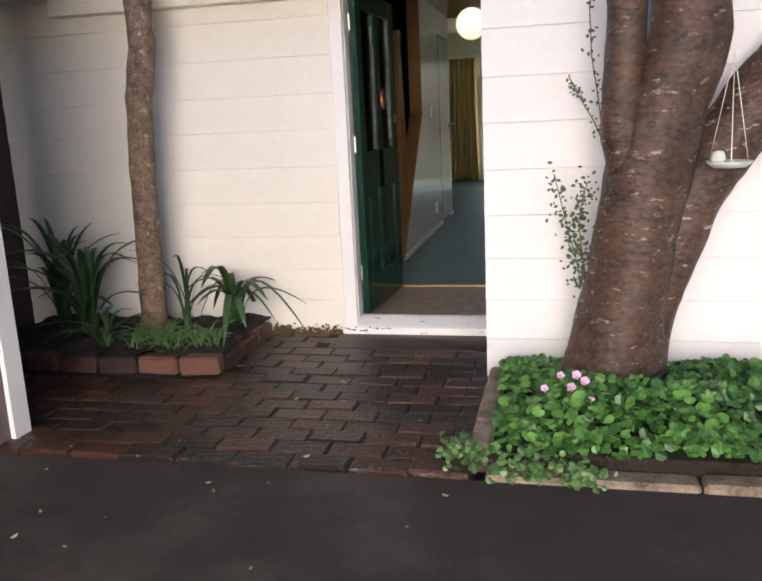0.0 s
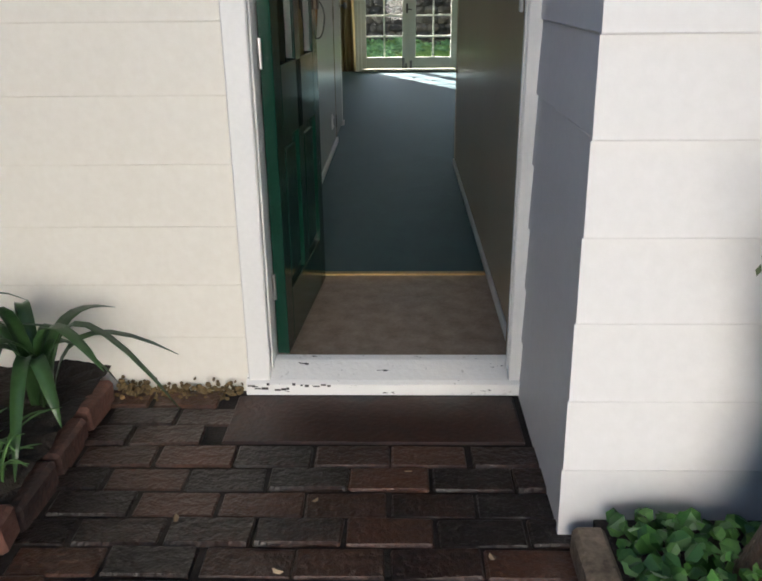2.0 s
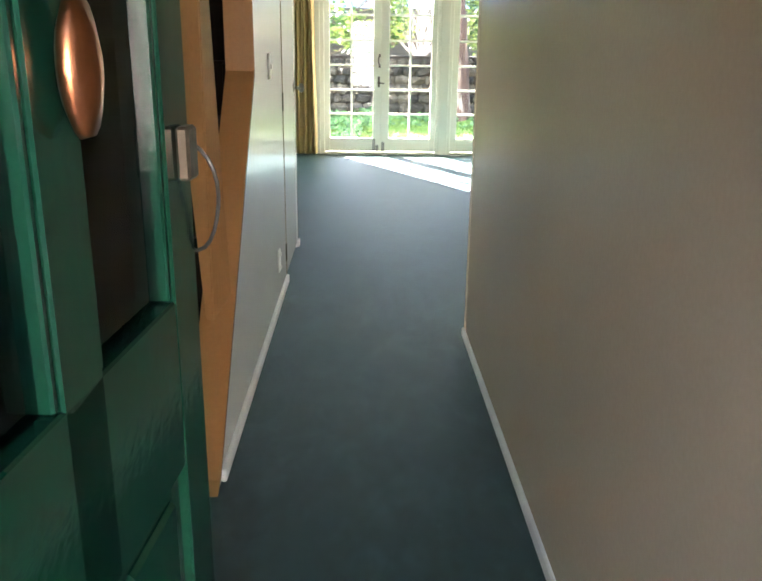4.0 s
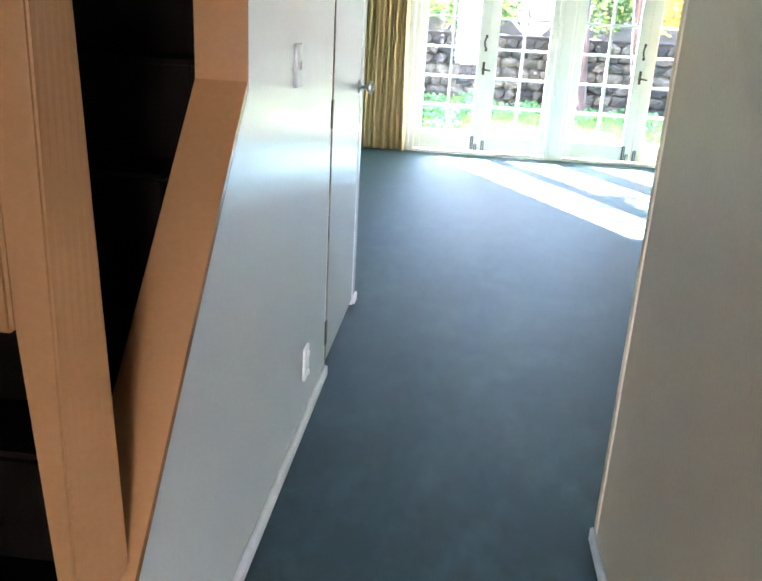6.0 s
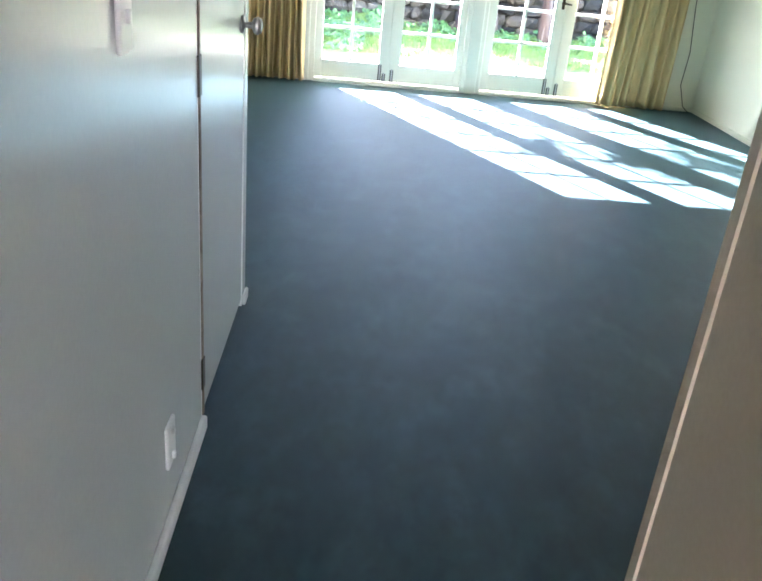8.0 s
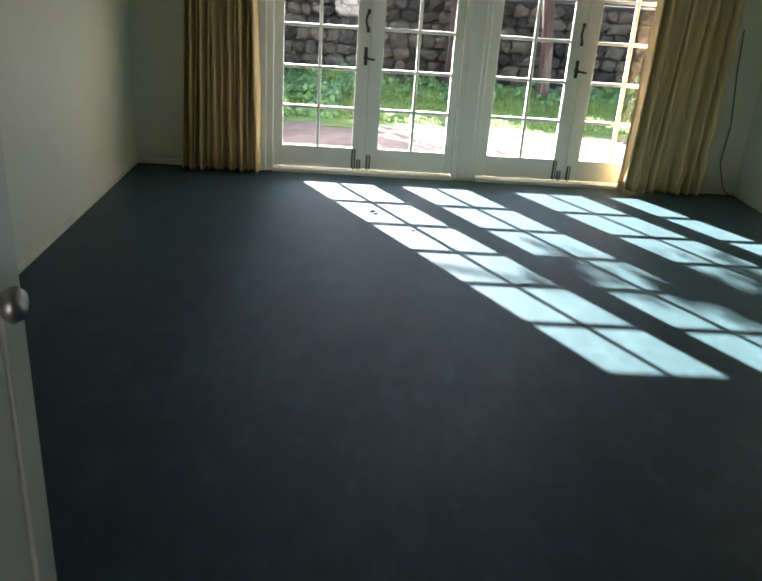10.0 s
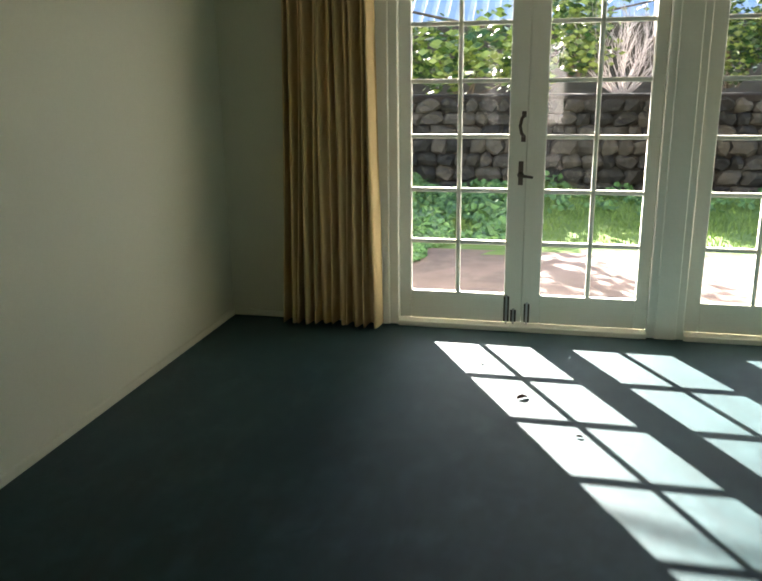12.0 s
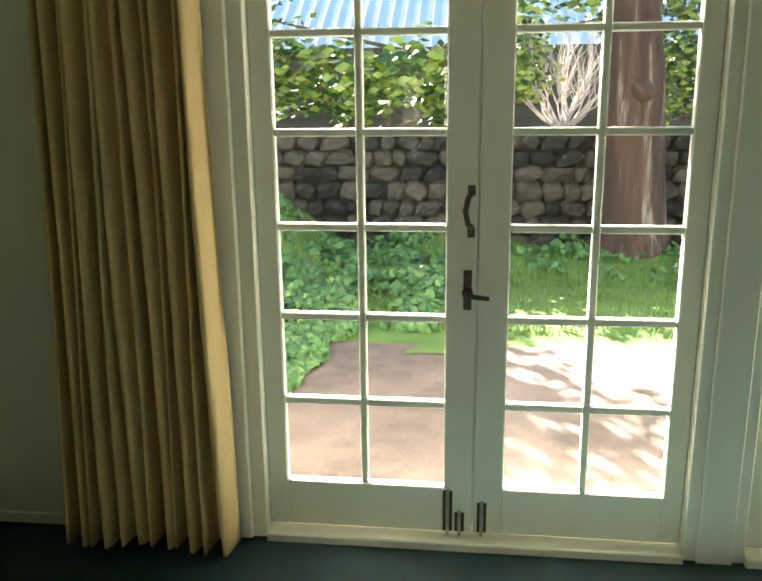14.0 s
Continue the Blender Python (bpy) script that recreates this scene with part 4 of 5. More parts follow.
spots = [(rng.gauss(1.02, 0.10), rng.uniform(-1.93, -1.84), rng.uniform(-0.10, 0.02), (0, -0.5, 1)) for _ in range(160)] + [(rng.gauss(1.22, 0.05), rng.uniform(-1.94, -1.87), rng.uniform(-0.10, -0.02), (0, -0.5, 1)) for _ in range(90)] + [(rng.gauss(0.80, 0.04), rng.uniform(-1.86, -1.70), rng.uniform(-0.10, 0.0), (0, -0.5, 1)) for _ in range(110)]
leaf_cloud("creeping_weed", M_GRASSY, spots, 0.014, "small weeds creeping over the bed edging", "weeds", 13)
for k, (x, y, z) in enumerate(((1.22, -1.47, 0.16), (1.25, -1.51, 0.15), (1.20, -1.53, 0.13), (1.10, -1.55, 0.13), (1.27, -1.57, 0.10), (1.16, -1.45, 0.15))):
    fl = empty("violet_flower", x, y, z - 0.08, "small pink-mauve flower above the leaves", "flower", "flowers in the bed")
    part("stem", tube([(0, 0, -0.04), (0.004, 0, 0.04), (0, -0.005, 0.078)], 0.0018, 5), M_VIOLET, fl)
    for j in range(5):
        bm = bmesh.new()
        a = 2 * math.pi * j / 5
        bmesh.ops.create_circle(bm, cap_ends=True, segments=8, radius=0.010 if k < 3 else 0.007, matrix=Matrix.Translation((0.009 * math.cos(a), -0.008, 0.08 + 0.009 * math.sin(a))) @ pose(0, 0, 0, 75, 0, 12 * j))
        thicken(bm, 0.001)
        part("petal", bm, M_PETAL, fl)


# ---------------------------------------------------------------- trees
def trunk_bm(pts, radii, sides=28, sub=6, lump=0.12, scale=3.0, seed=0.0, flute=0.0):
    """A swept trunk with an uneven, fluted surface."""
    dense_p, dense_r = [], []
    for i in range(len(pts) - 1):
        p0 = Vector(pts[max(i - 1, 0)])
        p1, p2 = Vector(pts[i]), Vector(pts[i + 1])
        p3 = Vector(pts[min(i + 2, len(pts) - 1)])
        for k in range(sub):
            t = k / sub
            dense_p.append(0.5 * ((2 * p1) + (p2 - p0) * t + (2 * p0 - 5 * p1 + 4 * p2 - p3) * t * t + (3 * p1 - p0 - 3 * p2 + p3) * t ** 3))
            dense_r.append(radii[i] + (radii[i + 1] - radii[i]) * t)
    dense_p.append(Vector(pts[-1]))
    dense_r.append(radii[-1])
    bm = tube(dense_p, dense_r, sides)
    n = len(dense_p)
    for idx, v in enumerate(bm.verts):
        c, r = dense_p[min(idx // sides, n - 1)], dense_r[min(idx // sides, n - 1)]
        d = v.co - c
        a = math.atan2(d.y, d.x)
        f = lump * noise.noise(v.co * scale + Vector((seed, 0, 0))) + 0.4 * lump * noise.noise(v.co * scale * 4)
        f += flute * math.sin(4 * a + 2.0 * v.co.z + seed) * max(0.25, 1 - v.co.z)
        v.co += d * f
    return bm


big = empty("old_tree", 1.42, -1.10, -0.05, "old leaning tree with rough brown bark and two limbs", "tree")
bpy.context.view_layer.update()
in_parent(big, trunk_bm([(1.34, -1.12, -0.16), (1.37, -1.12, 0.06), (1.40, -1.12, 0.28), (1.435, -1.12, 0.49), (1.48, -1.12, 0.82), (1.54, -1.12, 1.10), (1.63, -1.12, 1.38), (1.64, -1.10, 1.60), (1.60, -1.08, 2.2), (1.50, -1.03, 3.2)], [0.26, 0.205, 0.180, 0.165, 0.165, 0.165, 0.148, 0.150, 0.15, 0.11], 40, 8, 0.08, 5.0, 1.0, 0.045), "trunk", M_BARK, "", True)
in_parent(big, trunk_bm([(1.44, -1.07, -0.16), (1.48, -1.06, 0.10), (1.52, -1.05, 0.30), (1.60, -1.03, 0.55), (1.71, -1.0, 0.82), (1.88, -0.985, 1.10), (2.10, -0.97, 1.36), (2.5, -0.97, 1.80), (3.1, -0.92, 2.5)], [0.16, 0.130, 0.118, 0.115, 0.122, 0.135, 0.140, 0.13, 0.10], 26, 7, 0.10, 5.0, 5.0, 0.03), "limb", M_BARK, "", True)
in_parent(big, trunk_bm([(1.44, -1.15, 0.80), (1.40, -1.17, 1.05), (1.395, -1.18, 1.32), (1.40, -1.19, 1.60), (1.34, -1.20, 2.2)], [0.07, 0.085, 0.078, 0.075, 0.055], 20, 7, 0.15, 6.0, 9.0), "side_stem", M_BARK, "", True)

young = empty("young_tree", -1.15, -0.42, -0.05, "slim young tree trunk with knotted grey-brown bark", "tree")
bpy.context.view_layer.update()
in_parent(young, trunk_bm([(-1.15, -0.42, -0.10), (-1.16, -0.42, 0.10), (-1.15, -0.42, 0.40), (-1.14, -0.42, 0.80), (-1.12, -0.42, 1.2), (-1.09, -0.42, 1.42), (-1.06, -0.42, 1.6), (-1.06, -0.42, 1.9), (-1.06, -0.47, 2.6), (-1.05, -0.5, 3.6)], [0.095, 0.078, 0.072, 0.070, 0.072, 0.078, 0.074, 0.068, 0.06, 0.05], 22, 7, 0.13, 9.0, 3.0), "trunk", M_BARK2, "", True)

# crowns above the view, which shade the drive
rng = random.Random(21)
spots = []
for k in range(2600):
    d = Vector((rng.gauss(0, 1), rng.gauss(0, 1), rng.gauss(0, 0.6)))
    d = d.normalized() * rng.uniform(0.5, 1.0)
    c = rng.choice(((1.4, -1.2, 4.6, 1.5), (3.2, -1.2, 4.0, 1.2), (0.6, -1.8, 5.0, 1.2)))
    spots.append((c[0] + d.x * c[3], c[1] + d.y * c[3], c[2] + d.z * c[3] * 0.7, d))
leaf_cloud("crown", M_HEDGE, spots, 0.05, "", "", 22, "", 1.0, 0.5)
crown = bpy.data.objects["crown"]
crown.parent = big
crown.matrix_parent_inverse = Matrix.Translation(-big.location)

for kx, ky, kz, kr in ((-1.06, -0.47, 1.44, 0.045), (-1.13, -0.49, 0.72, 0.03), (-1.19, -0.46, 0.30, 0.03)):
    bm = bmesh.new()
    bmesh.ops.create_icosphere(bm, subdivisions=2, radius=kr)
    for v in bm.verts:
        v.co *= 1 + 0.3 * noise.noise(v.co * 30)
    bmesh.ops.translate(bm, verts=bm.verts, vec=(kx, ky, kz))
    in_parent(young, bm, "knot", M_BARK2, "swollen knot in the bark", True)

# moss and litter at the foot of the front wall
rng = random.Random(23)
spots = [(rng.uniform(-0.55, -0.12) if rng.random() < 0.7 else rng.uniform(-0.55, -0.45), FRONT - 0.02 - abs(rng.gauss(0, 0.025)), PATIO + abs(rng.gauss(0, 0.022)), (0, -1, 0.6)) for _ in range(420)]
leaf_cloud("wall_moss", M_MOSS, spots, 0.008, "brown moss and leaf litter along the wall foot", "moss", 24)
spots = [(rng.uniform(-2.0, 0.8), rng.uniform(-2.6, -0.5), PATIO + 0.012 if rng.random() < 0.9 else PATIO + 0.016, (0, 0, 1)) for _ in range(45)]
leaf_cloud("fallen_leaves", M_LITTER, spots, 0.013, "scattered small dry leaves on the paving", "leaves", 25, "stuff", 0.25, 0.55)

# hanging feeder on the limb
feeder = empty("hanging_feeder", 1.79, -1.20, 0.93, "shallow pale dish hung on wires from the leaning limb", "feeder")
part("dish", lathe([(0.02, -0.012), (0.06, -0.008), (0.082, 0.008), (0.086, 0.016), (0.080, 0.016), (0.055, 0.0), (0.01, -0.004)], 24), M_CERAMIC, feeder, "", True)
for a in (0.4, 2.5, 4.6):
    part("wire", tube([(0.080 * math.cos(a), 0.080 * math.sin(a), 0.014), (0.0, 0.0, 0.42)], 0.0014, 5), M_STEEL, feeder)
part("seed_block", lathe([(0.02, 0.0), (0.028, 0.02), (0.02, 0.045), (0.006, 0.05)], 10), M_CERAMIC, feeder, "pale lump of food", True).location = (-0.045, -0.02, 0.008)


# climbing vine on the wing wall
def vine(name, pts, n, r, spread, seed):
    rng = random.Random(seed)
    v = empty(name, pts[0][0], -1.0, pts[0][1], "thin leafy shoot growing from the old trunk", "shoot", "leafy shoots beside the trunk")
    base = Vector((pts[0][0], -1.0, pts[0][1]))
    line = [Vector((x, -1.0 - 0.006 * rng.random(), z)) for x, z in pts]
    part("stem", tube([p - base for p in line], 0.0028, 5), M_BARK2, v)
    verts, faces = [], []
    for k in range(n):
        t = rng.random() * (len(line) - 1)
        i = int(t)
        p = line[i].lerp(line[i + 1], t - i) - base
        p += Vector((rng.gauss(0, spread), -rng.uniform(0, 0.03), rng.gauss(0, spread)))
        a = rng.uniform(0, 6.28)
        s = r * rng.uniform(0.6, 1.2)
        u = Vector((math.cos(a), rng.uniform(-0.5, 0.5), math.sin(a))) * s
        w = Vector((-math.sin(a), rng.uniform(-0.5, 0.5), math.cos(a))) * s * 0.6
        b = len(verts)
        verts += [p - u, p + w, p + u, p - w]
        faces.append((b, b + 1, b + 2, b + 3))
    me = bpy.data.meshes.new("foliage")
    me.from_pydata(verts, [], faces)
    me.materials.append(M_VINE)
    ob = new("foliage", me)
    ob.parent = v
    return v


vine("leafy_shoot", [(1.27, 0.43), (1.24, 0.45), (1.22, 0.55), (1.19, 0.66), (1.16, 0.78), (1.13, 0.90)], 150, 0.012, 0.028, 31)
vine("leafy_shoot", [(1.27, 0.43), (1.25, 0.55), (1.235, 0.68), (1.25, 0.80), (1.27, 0.86)], 130, 0.012, 0.028, 32)
vine("leafy_shoot", [(1.38, 0.95), (1.33, 1.03), (1.29, 1.12), (1.23, 1.22), (1.19, 1.30)], 60, 0.010, 0.014, 33)
vine("leafy_shoot", [(1.33, 1.05), (1.31, 1.20), (1.28, 1.38), (1.27, 1.57), (1.29, 1.75)], 50, 0.010, 0.014, 34)

# ---------------------------------------------------------------- garden behind the house
structure("garden_path", box(-0.95, 5.5, BACK + 0.17, 12.23, -0.30, -0.10), M_PAVE, "pink-brown paved terrace in dappled sun", "paving")
bm = bmesh.new()
bmesh.ops.create_grid(bm, x_segments=90, y_segments=40, size=0.5, matrix=Matrix.Translation((1.5, 13.83, -0.11)) @ Matrix.Diagonal((15, 3.6, 1, 1)))
for v in bm.verts:
    v.co.z += 0.03 * noise.noise(v.co * 1.5) + 0.25 * max(0.0, min(1.0, (v.co.y - 14.19) / 1.4)) * (0.5 + noise.noise(v.co * 0.8)) + max(0.0, min(0.35, (-0.6 - v.co.x) * 0.4)) 
structure("lawn", bm, M_LAWN, "green lawn beyond the terrace", "lawn")
rng = random.Random(41)


def blades(name, area, n, h, mat, label, seed):
    rng = random.Random(seed)
    verts, faces = [], []
    for k in range(n):
        x, y = rng.uniform(area[0], area[1]), rng.uniform(area[2], area[3])
        z = -0.11 + 0.25 * max(0.0, min(1.0, (y - 14.19) / 1.4)) * (0.5 + noise.noise(Vector((x, y, 0)) * 0.8)) + max(0.0, min(0.35, (-0.6 - x) * 0.4))
        a, l = rng.uniform(0, 6.28), h * rng.uniform(0.5, 1.3)
        dx, dy = math.cos(a), math.sin(a)
        b = len(verts)
        verts += [(x - dy * 0.006, y + dx * 0.006, z), (x + dy * 0.006, y - dx * 0.006, z), (x + dx * l * 0.5, y + dy * l * 0.5, z + l)]
        faces.append((b, b + 1, b + 2))
    me = bpy.data.meshes.new(name)
    me.from_pydata(verts, [], faces)
    me.materials.append(mat)
    return tagged(new(name, me), label, "grass", "", "stuff")


blades("lawn_grass", (-4, 6.5, 12.50, 15.38), 22000, 0.06, M_LAWN, "short green lawn grass", 42)
spots = []
for _ in range(5200):
    y = rng.uniform(10.2, 12.9)
    edge = -0.62 + 0.42 * (y - 10.2) / 2.7 + 0.22 * noise.noise(Vector((y * 2.1, 3.0, 0)))
    x = edge - abs(rng.gauss(0, 0.35))
    h = 0.05 + 0.28 * max(0.0, min(1.0, (edge - x) * 2.0)) * (0.7 + 0.6 * noise.noise(Vector((x * 3, y * 3, 1))))
    spots.append((x, y, -0.10 + h * rng.uniform(0.2, 1.0), (0.3, -0.5, 1)))
leaf_cloud("border_plants", M_GRASSY, spots, 0.032, "low leafy green plants at the edge of the terrace", "plants", 43)
spots = []
for _ in range(6500):
    y = rng.uniform(12.5, 15.45)
    x = 0.55 - abs(rng.gauss(0, 1.3)) if rng.random() < 0.62 else rng.uniform(0.3, 5.0)
    if x > 0.3 and y < 14.2 + 0.6 * noise.noise(Vector((x * 1.7, 7.0, 0))):
        continue
    clump = noise.noise(Vector((x * 2.3, y * 2.3, 4.0)))
    if clump < -0.12:
        continue
    z = -0.11 + 0.25 * max(0.0, min(1.0, (y - 14.19) / 1.4)) * (0.5 + noise.noise(Vector((x, y, 0)) * 0.8)) + max(0.0, min(0.35, (-0.6 - x) * 0.4))
    spots.append((x, y, z + (0.05 + 0.30 * max(0.0, clump)) * rng.uniform(0.2, 1.0), (0.2, -0.5, 1)))
leaf_cloud("ground_cover", M_GRASSY, spots, 0.042, "clumps of leafy ground cover on the lawn bank", "plants", 44)
structure("grass_bank", box(-6.0, -0.95, BACK + 0.17, 12.73, -0.30, -0.07), M_SOIL, "earth bank beside the terrace", "ground")

# stone retaining wall
stone_wall = structure("stone_wall", box(-9, 10, 15.61, 16.02, -0.2, 1.05), M_SOIL, "dark field-stone retaining wall", "wall")


def stone_mesh(seed):
    rng = random.Random(seed)
    bm = bmesh.new()
    bmesh.ops.create_icosphere(bm, subdivisions=2, radius=0.5)
    off = Vector((rng.uniform(0, 50), rng.uniform(0, 50), 0))
    for v in bm.verts:
        c = v.co.copy()
        m = max(abs(c.x), abs(c.z))
        c = c * (0.5 / max(m, 0.3)) * 0.55 + c * 0.45
        v.co = Vector((c.x, c.y * 0.5, c.z)) * (1 + 0.45 * noise.noise(c * 2.6 + off) + 0.15 * noise.noise(c * 7 + off))
    me = bpy.data.meshes.new("stone")
    bm.to_mesh(me)
    bm.free()
    me.materials.append(M_STONE)
    for p in me.polygons:
        p.use_smooth = False
    return me


stones = [stone_mesh(50 + k) for k in range(6)]
rng = random.Random(51)
z = -0.08
count = 0
while z < 1.0:
    h = rng.uniform(0.13, 0.20)
    x = -2.5 + rng.uniform(0, 0.2)
    while x < 5.6:
        w = rng.uniform(0.14, 0.34)
        if count < 300:
            share("stone", rng.choice(stones), Matrix.Translation((x + w / 2, 15.59, z + h / 2)) @ pose(0, 0, 0, 0, rng.uniform(-12, 12), 0) @ Matrix.Diagonal((w * 1.06, 0.34, h * 1.08, 1)), stone_wall)
            count += 1
        x += w
    z += h
structure("wall_coping", box(-9, 10, 15.52, 16.06, 1.05, 1.15, 0.02), M_SOIL, "dark soil and coping on the stone wall", "coping")


# hedge and shrubs above the wall
def shrub(name, blobs, n, r, mat, label, seed, stem_h=0.6, twig=True):
    rng = random.Random(seed)
    cx = sum(b[0] for b in blobs) / len(blobs)
    cy = sum(b[1] for b in blobs) / len(blobs)
    z0 = min(b[2] - b[3] for b in blobs)
    th = empty(name, cx, cy, z0, label, "shrub", "shrubs above the stone wall")
    verts, faces = [], []
    for k in range(n):
        b = rng.choice(blobs)
        d = Vector((rng.gauss(0, 1), rng.gauss(0, 1), rng.gauss(0, 1))).normalized()
        rad = b[3] * (0.55 + 0.5 * rng.random()) * (0.85 + 0.5 * noise.noise(d * 2.5 + Vector((b[0], 0, seed))))
        p = Vector((b[0] - cx, b[1] - cy, b[2] - z0)) + d * rad
        nrm = (d + Vector((rng.uniform(-1, 1), rng.uniform(-1, 1), rng.uniform(-1, 1)))).normalized()
        q = nrm.to_track_quat("Z", "Y")
        s = r * rng.uniform(0.6, 1.3)
        i = len(verts)
        for u, w in ((-1, 0), (0, 0.55), (1, 0), (0, -0.55)):
            e = q @ Vector((u * s, w * s, 0.2 * s * u))
            verts.append((p.x + e.x, p.y + e.y, p.z + e.z))
        faces.append((i, i + 1, i + 2, i + 3))
    me = bpy.data.meshes.new("foliage")
    me.from_pydata(verts, [], faces)
    me.materials.append(mat)
    ob = new("foliage", me)
    ob.parent = th
    for k in range(5):
        b = rng.choice(blobs)
        part("stem", tube([(rng.uniform(-0.15, 0.15), 0, 0), ((b[0] - cx) * 0.5, 0, (b[2] - z0) * 0.5), (b[0] - cx, b[1] - cy, b[2] - z0)], [0.02, 0.014, 0.006], 6), M_BARK2, th)
    return th


shrub("hedge_shrub", [(-0.9, 16.20, 1.6, 0.55), (-0.2, 16.29, 1.7, 0.55), (0.3, 16.20, 1.45, 0.45), (-1.6, 16.38, 1.8, 0.6)], 1750, 0.075, M_HEDGE, "dense sunlit green shrub above the stone wall", 61)
shrub("hedge_shrub", [(-2.6, 16.29, 1.7, 0.6), (-3.3, 16.38, 1.9, 0.7)], 2600, 0.05, M_HEDGE, "dense sunlit green shrub above the stone wall", 62)
shrub("hedge_shrub", [(0.95, 16.29, 1.75, 0.45), (0.9, 16.48, 2.2, 0.45)], 1500, 0.055, M_HEDGE, "olive-green shrub above the stone wall", 63)
shrub("hedge_shrub", [(2.75, 16.29, 1.7, 0.5), (3.3, 16.38, 1.9, 0.5), (2.6, 16.57, 2.4, 0.5)], 3000, 0.045, M_HEDGE, "green shrub behind the old trunk", 64)
shrub("yellow_shrub", [(3.75, 15.65, 1.75, 0.45), (4.2, 15.84, 1.6, 0.4), (3.9, 15.84, 2.2, 0.45)], 2200, 0.05, M_YELLOWLEAF, "shrub with bright yellow autumn leaves", 65)
shrub("hedge_shrub", [(5.2, 16.29, 1.8, 0.6), (6.0, 16.38, 2.0, 0.7)], 2600, 0.05, M_HEDGE, "dense green shrub above the stone wall", 66)
shrub("hedge_shrub", [(-3, 17.84, 2.9, 0.9), (-4.4, 18.3, 3.0, 0.8), (5, 18.03, 3.0, 1.0), (2.0, 18.39, 3.2, 1.0)], 5000, 0.07, M_HEDGE, "tall green shrubs at the back of the garden", 67)

# bare shrub
bare = empty("bare_shrub", 1.5, 16.29, 1.1, "leafless pale grey twiggy shrub above the wall", "shrub", "shrubs above the stone wall")
rng = random.Random(71)
for k in range(36):
    a = rng.uniform(-1.0, 1.0)
    L = rng.uniform(0.7, 1.3)
    pts = [Vector((rng.uniform(-0.08, 0.08), 0, 0))]
    d = Vector((math.sin(a), rng.uniform(-0.4, 0.4), math.cos(a)))
    bm = bmesh.new()
    for s in range(5):
        pts.append(pts[-1] + d * L / 5)
        d = (d + Vector((rng.uniform(-0.35, 0.35), rng.uniform(-0.2, 0.2), rng.uniform(-0.05, 0.25)))).normalized()
    add_tube(bm, pts, [0.012, 0.010, 0.008, 0.006, 0.004, 0.002], 5)
    for s in range(2, 5):
        for j in range(2):
            e = (d + Vector((rng.uniform(-1, 1), rng.uniform(-0.5, 0.5), rng.uniform(-0.2, 0.8)))).normalized()
            add_tube(bm, [pts[s], pts[s] + e * 0.16, pts[s] + e * 0.3 + Vector((0, 0, 0.05))], [0.005, 0.003, 0.0015], 4)
    part("branch", bm, M_TWIG, bare)

gum = empty("garden_tree", 2.09, 15.2, -0.1, "thick garden tree with peeling red-brown bark and a burl", "tree")
bpy.context.view_layer.update()
in_parent(gum, trunk_bm([(2.09, 15.2, -0.2), (2.09, 15.2, 0.2), (2.07, 15.2, 0.9), (2.02, 15.2, 1.6), (1.96, 15.2, 2.4), (1.94, 15.2, 3.4), (1.84, 15.2, 5.0)], [0.41, 0.32, 0.285, 0.275, 0.25, 0.24, 0.17], 34, 7, 0.10, 2.5, 7.0, 0.06), "trunk", M_REDBARK, "", True)
bm = bmesh.new()
bmesh.ops.create_icosphere(bm, subdivisions=3, radius=0.12)
for v in bm.verts:
    v.co *= 1 + 0.2 * noise.noise(v.co * 9)
bmesh.ops.translate(bm, verts=bm.verts, vec=(2.06, 14.98, 1.52))
in_parent(gum, bm, "burl", M_REDBARK, "round burl on the trunk", True)
rng = random.Random(81)
spots = []
for k in range(3800):
    d = Vector((rng.gauss(0, 1), rng.gauss(0, 1), rng.gauss(0, 0.6))).normalized() * rng.uniform(0.4, 1.0)
    c = rng.choice(((1.7, 14.47, 5.8, 1.8), (0.2, 14.74, 5.4, 1.3), (3.2, 14.56, 5.6, 1.4)))
    spots.append((c[0] + d.x * c[3], c[1] + d.y * c[3], c[2] + d.z * c[3] * 0.7, d))
gc = leaf_cloud("crown", M_HEDGE, spots, 0.07, "", "", 82, "", 1.0, 0.4)
gc.parent = gum
gc.matrix_parent_inverse = Matrix.Translation(-gum.location)

slender = empty("slender_tree", 3.05, 14.74, -0.1, "slender pale trunk among the garden shrubs", "tree")
bpy.context.view_layer.update()
in_parent(slender, trunk_bm([(3.1, 14.74, -0.2), (3.08, 14.74, 0.6), (3.0, 14.74, 1.4), (2.9, 14.74, 2.6), (2.9, 14.74, 4)], [0.10, 0.08, 0.075, 0.07, 0.05], 18, 6, 0.1, 5.0, 2.0), "trunk", M_REDBARK, "", True)

# added tree, mostly out of view, placed along the sun's way to cast shade
tall = empty("shade_tree", -4.9, 16.75, 1.0, "tall open-crowned tree, mostly out of view, added to shade terrace and carpet", "tree")
bpy.context.view_layer.update()
in_parent(tall, trunk_bm([(-4.9, 16.75, 0.9), (-4.85, 16.75, 2.0), (-4.9, 16.57, 3.4), (-5.2, 16.4, 5.0), (-5.4, 16.3, 6.2)], [0.16, 0.13, 0.11, 0.08, 0.04], 16, 5, 0.1, 4.0, 4.0), "trunk", M_BARK2, "", True)
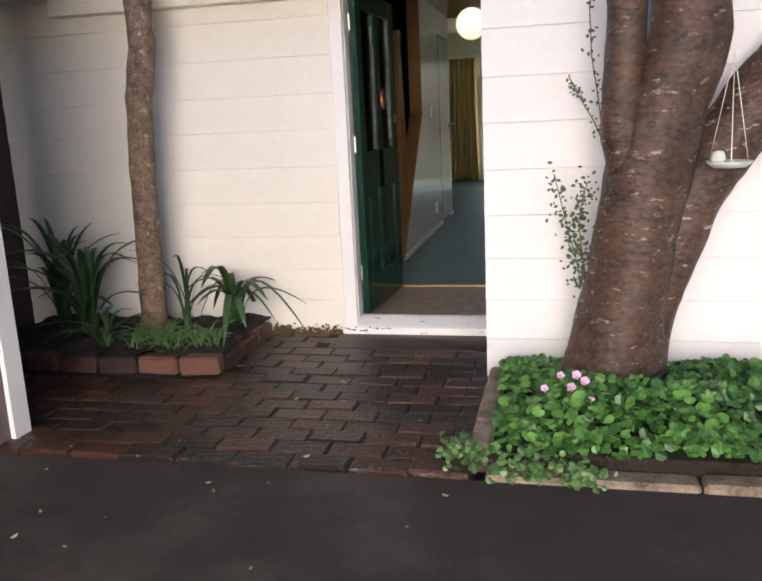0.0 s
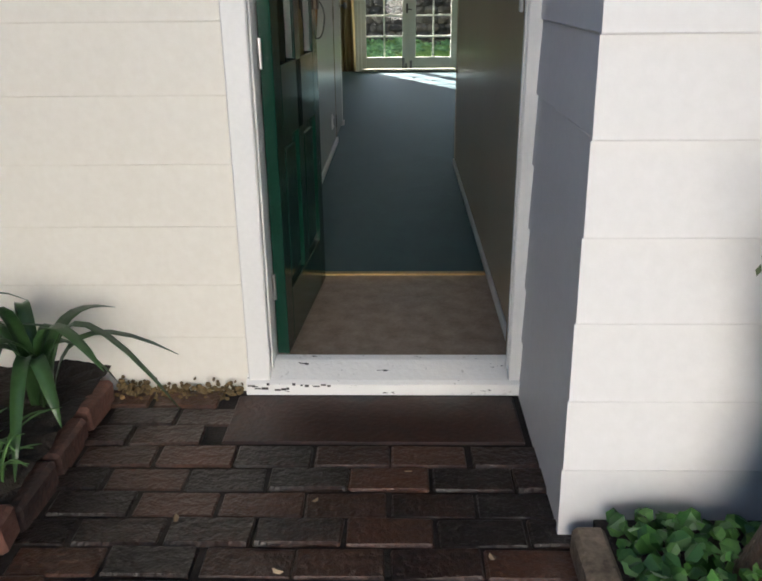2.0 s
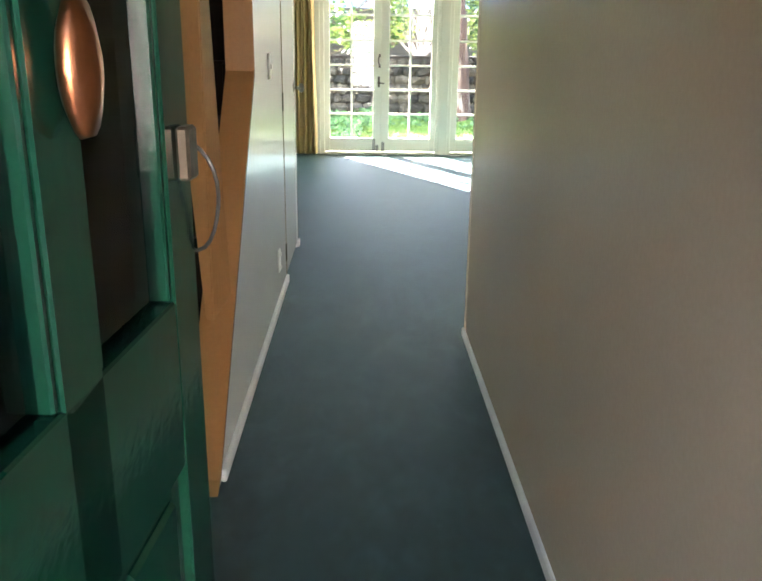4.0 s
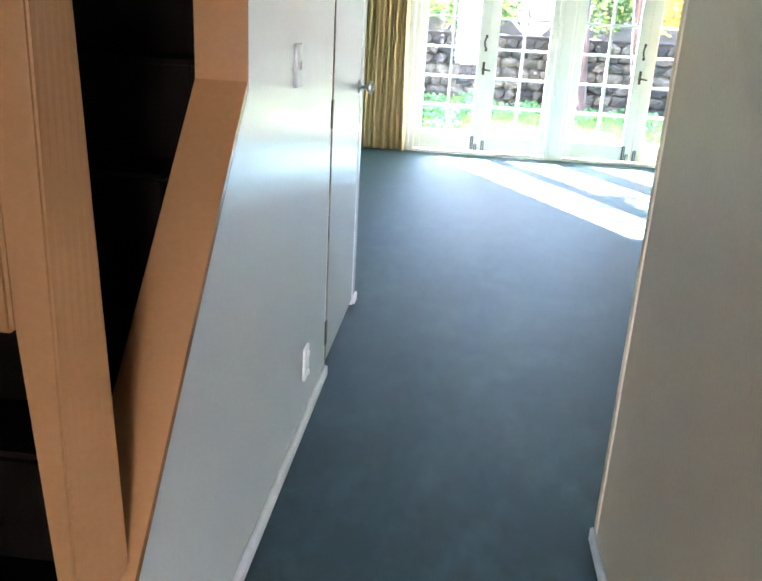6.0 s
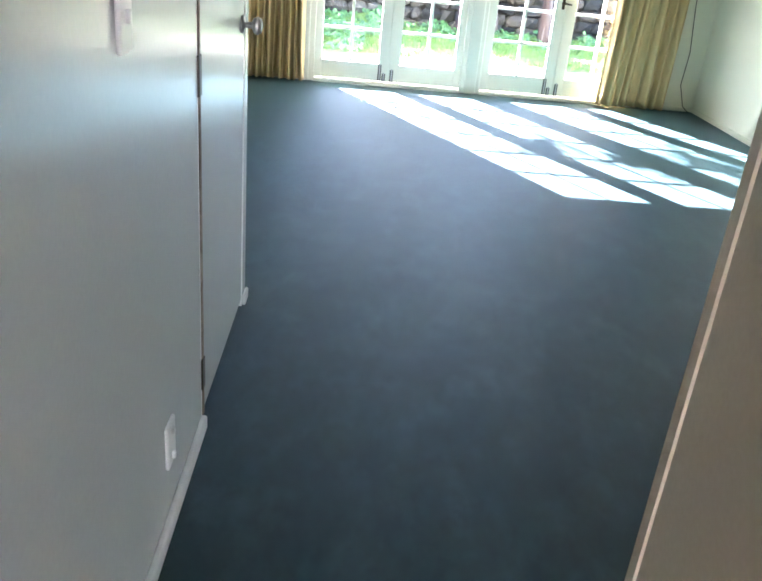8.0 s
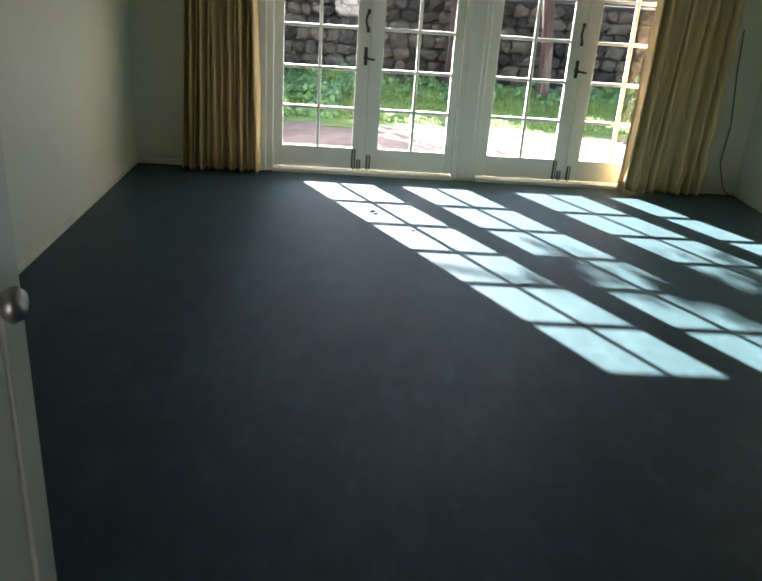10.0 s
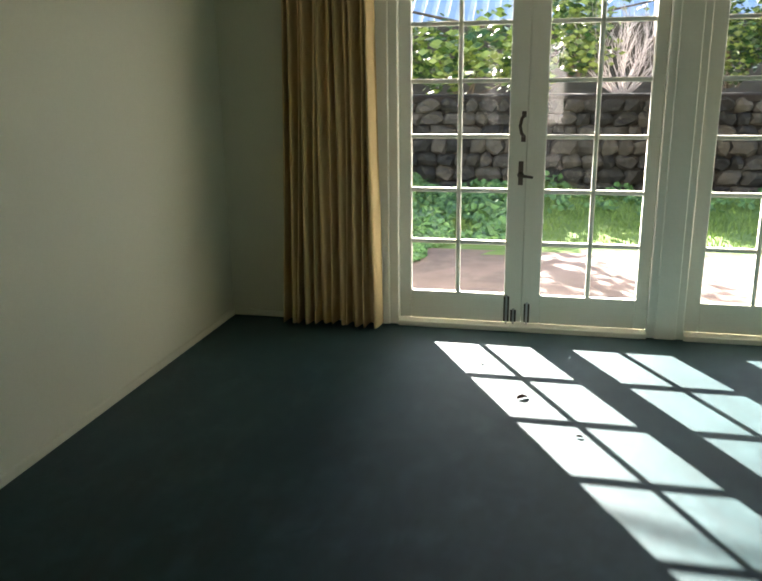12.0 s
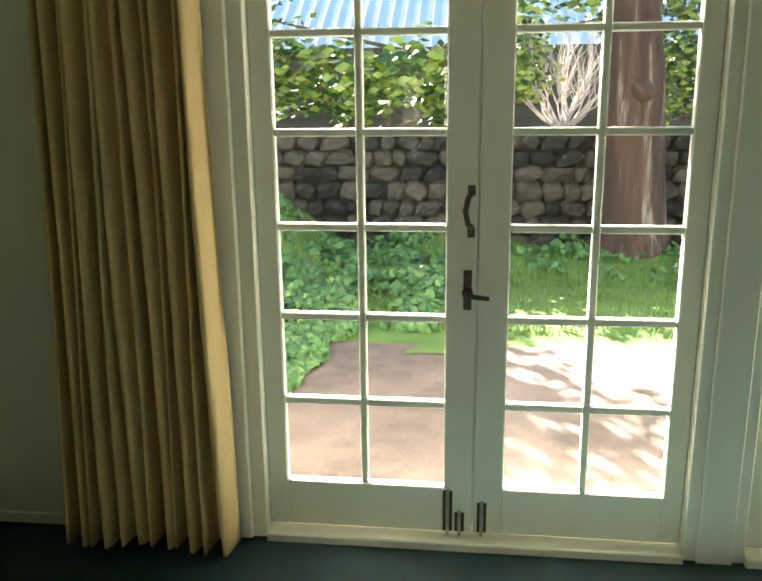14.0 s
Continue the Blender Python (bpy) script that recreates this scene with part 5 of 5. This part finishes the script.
in_parent(tall, trunk_bm([(-4.87, 16.66, 2.1), (-3.3, 16.29, 2.6), (-1.5, 16.02, 2.9)], [0.06, 0.045, 0.02], 10, 5, 0.1, 4.0, 4.0), "limb", M_BARK2, "", True)
in_parent(tall, trunk_bm([(-5.15, 16.42, 4.8), (-3.9, 16.3, 5.2), (-2.6, 16.22, 5.45), (-1.3, 16.2, 5.4)], [0.04, 0.03, 0.016, 0.006], 10, 5, 0.1, 4.0, 4.0), "limb", M_BARK2, "", True)
rng = random.Random(83)
spots = []
# low blobs shade terrace and lawn, high ones dapple the sun on the carpet
for cx, cy, cz, rad, n in ((-5.4, 16.38, 6.2, 0.9, 330), (-2.5, 15.75, 3.0, 0.65, 1300), (-2.7, 16.7, 3.0, 0.7, 1300), (-3.4, 16.2, 3.1, 0.7, 1100), (-2.8, 18.0, 3.2, 0.9, 1300), (-4.4, 16.38, 3.4, 0.8, 400), (-1.6, 15.95, 3.0, 0.65, 330), (-0.9, 16.02, 3.1, 0.5, 90), (-2.75, 16.3, 5.3, 0.34, 55), (-2.1, 16.2, 5.4, 0.42, 100), (-1.45, 16.2, 5.35, 0.42, 110)):
    for k in range(n):
        d = Vector((rng.gauss(0, 1), rng.gauss(0, 1), rng.gauss(0, 0.8))).normalized() * rng.uniform(0.2, 1.0)
        spots.append((cx + d.x * rad, cy + d.y * rad, cz + d.z * rad, d))
tc = leaf_cloud("crown", M_HEDGE, spots, 0.075, "", "", 84, "", 1.0, 0.45)
tc.parent = tall
tc.matrix_parent_inverse = Matrix.Translation(-tall.location)

# neighbour's roof seen over the hedge
nb = empty("neighbour_roof", 0.0, 20.95, 1.5, "pale blue corrugated roof of the house next door", "house")
bm = bmesh.new()
prev = None
for k in range(161):
    x = -5 + 10 * k / 160
    dz = 0.03 * math.cos(2 * math.pi * k / 4)
    ring = (bm.verts.new((x, 0, 0.6 + dz)), bm.verts.new((x, 3.2, 2.6 + dz)))
    if prev:
        bm.faces.new((prev[0], ring[0], ring[1], prev[1]))
    prev = ring
thicken(bm, 0.02)
part("roof", bm, M_BLUEROOF, nb)
part("wall", box(-4.8, 4.8, 0.4, 3.0, -1.6, 0.62), M_RENDER, nb)
structure("boundary_fence", box(-14, 14, 19.58, 19.67, -0.2, 2.2), M_TIMBERSLEEPER, "weathered timber boundary fence", "fence")

# ---------------------------------------------------------------- paving bricks
paving = structure("brick_paving", box(-2.24, 0.84, -1.89, -0.04, -0.125, -0.0905), M_JOINT, "old red-brown brick paving before the door", "paving")
pav_meshes = [brick_mesh("brick", 0.222, 0.106, 0.045, M_BRICK, 0.006) for _ in range(5)]
rng = random.Random(91)
rows = int(1.83 / 0.114)
n_parts = 0
for r in range(rows):
    y = -1.84 + 0.114 * r
    x = -2.15 - (0.115 if r % 2 else 0.0)
    while x < 0.74:
        cx = x + 0.115
        x += 0.231
        if y > -0.43 and -0.09 < cx < 0.9:
            continue
        if PX0 - 0.1 < cx < PX1 - 0.02 and y > PY0 - 0.03:
            continue
        if n_parts < 300:
            share("brick", rng.choice(pav_meshes), pose(cx + rng.uniform(-0.004, 0.004), y, -0.128 + rng.uniform(-0.004, 0.006), rng.uniform(-1.5, 1.5), rng.uniform(-1.2, 1.2), rng.uniform(-1.5, 1.5)), paving)
            n_parts += 1
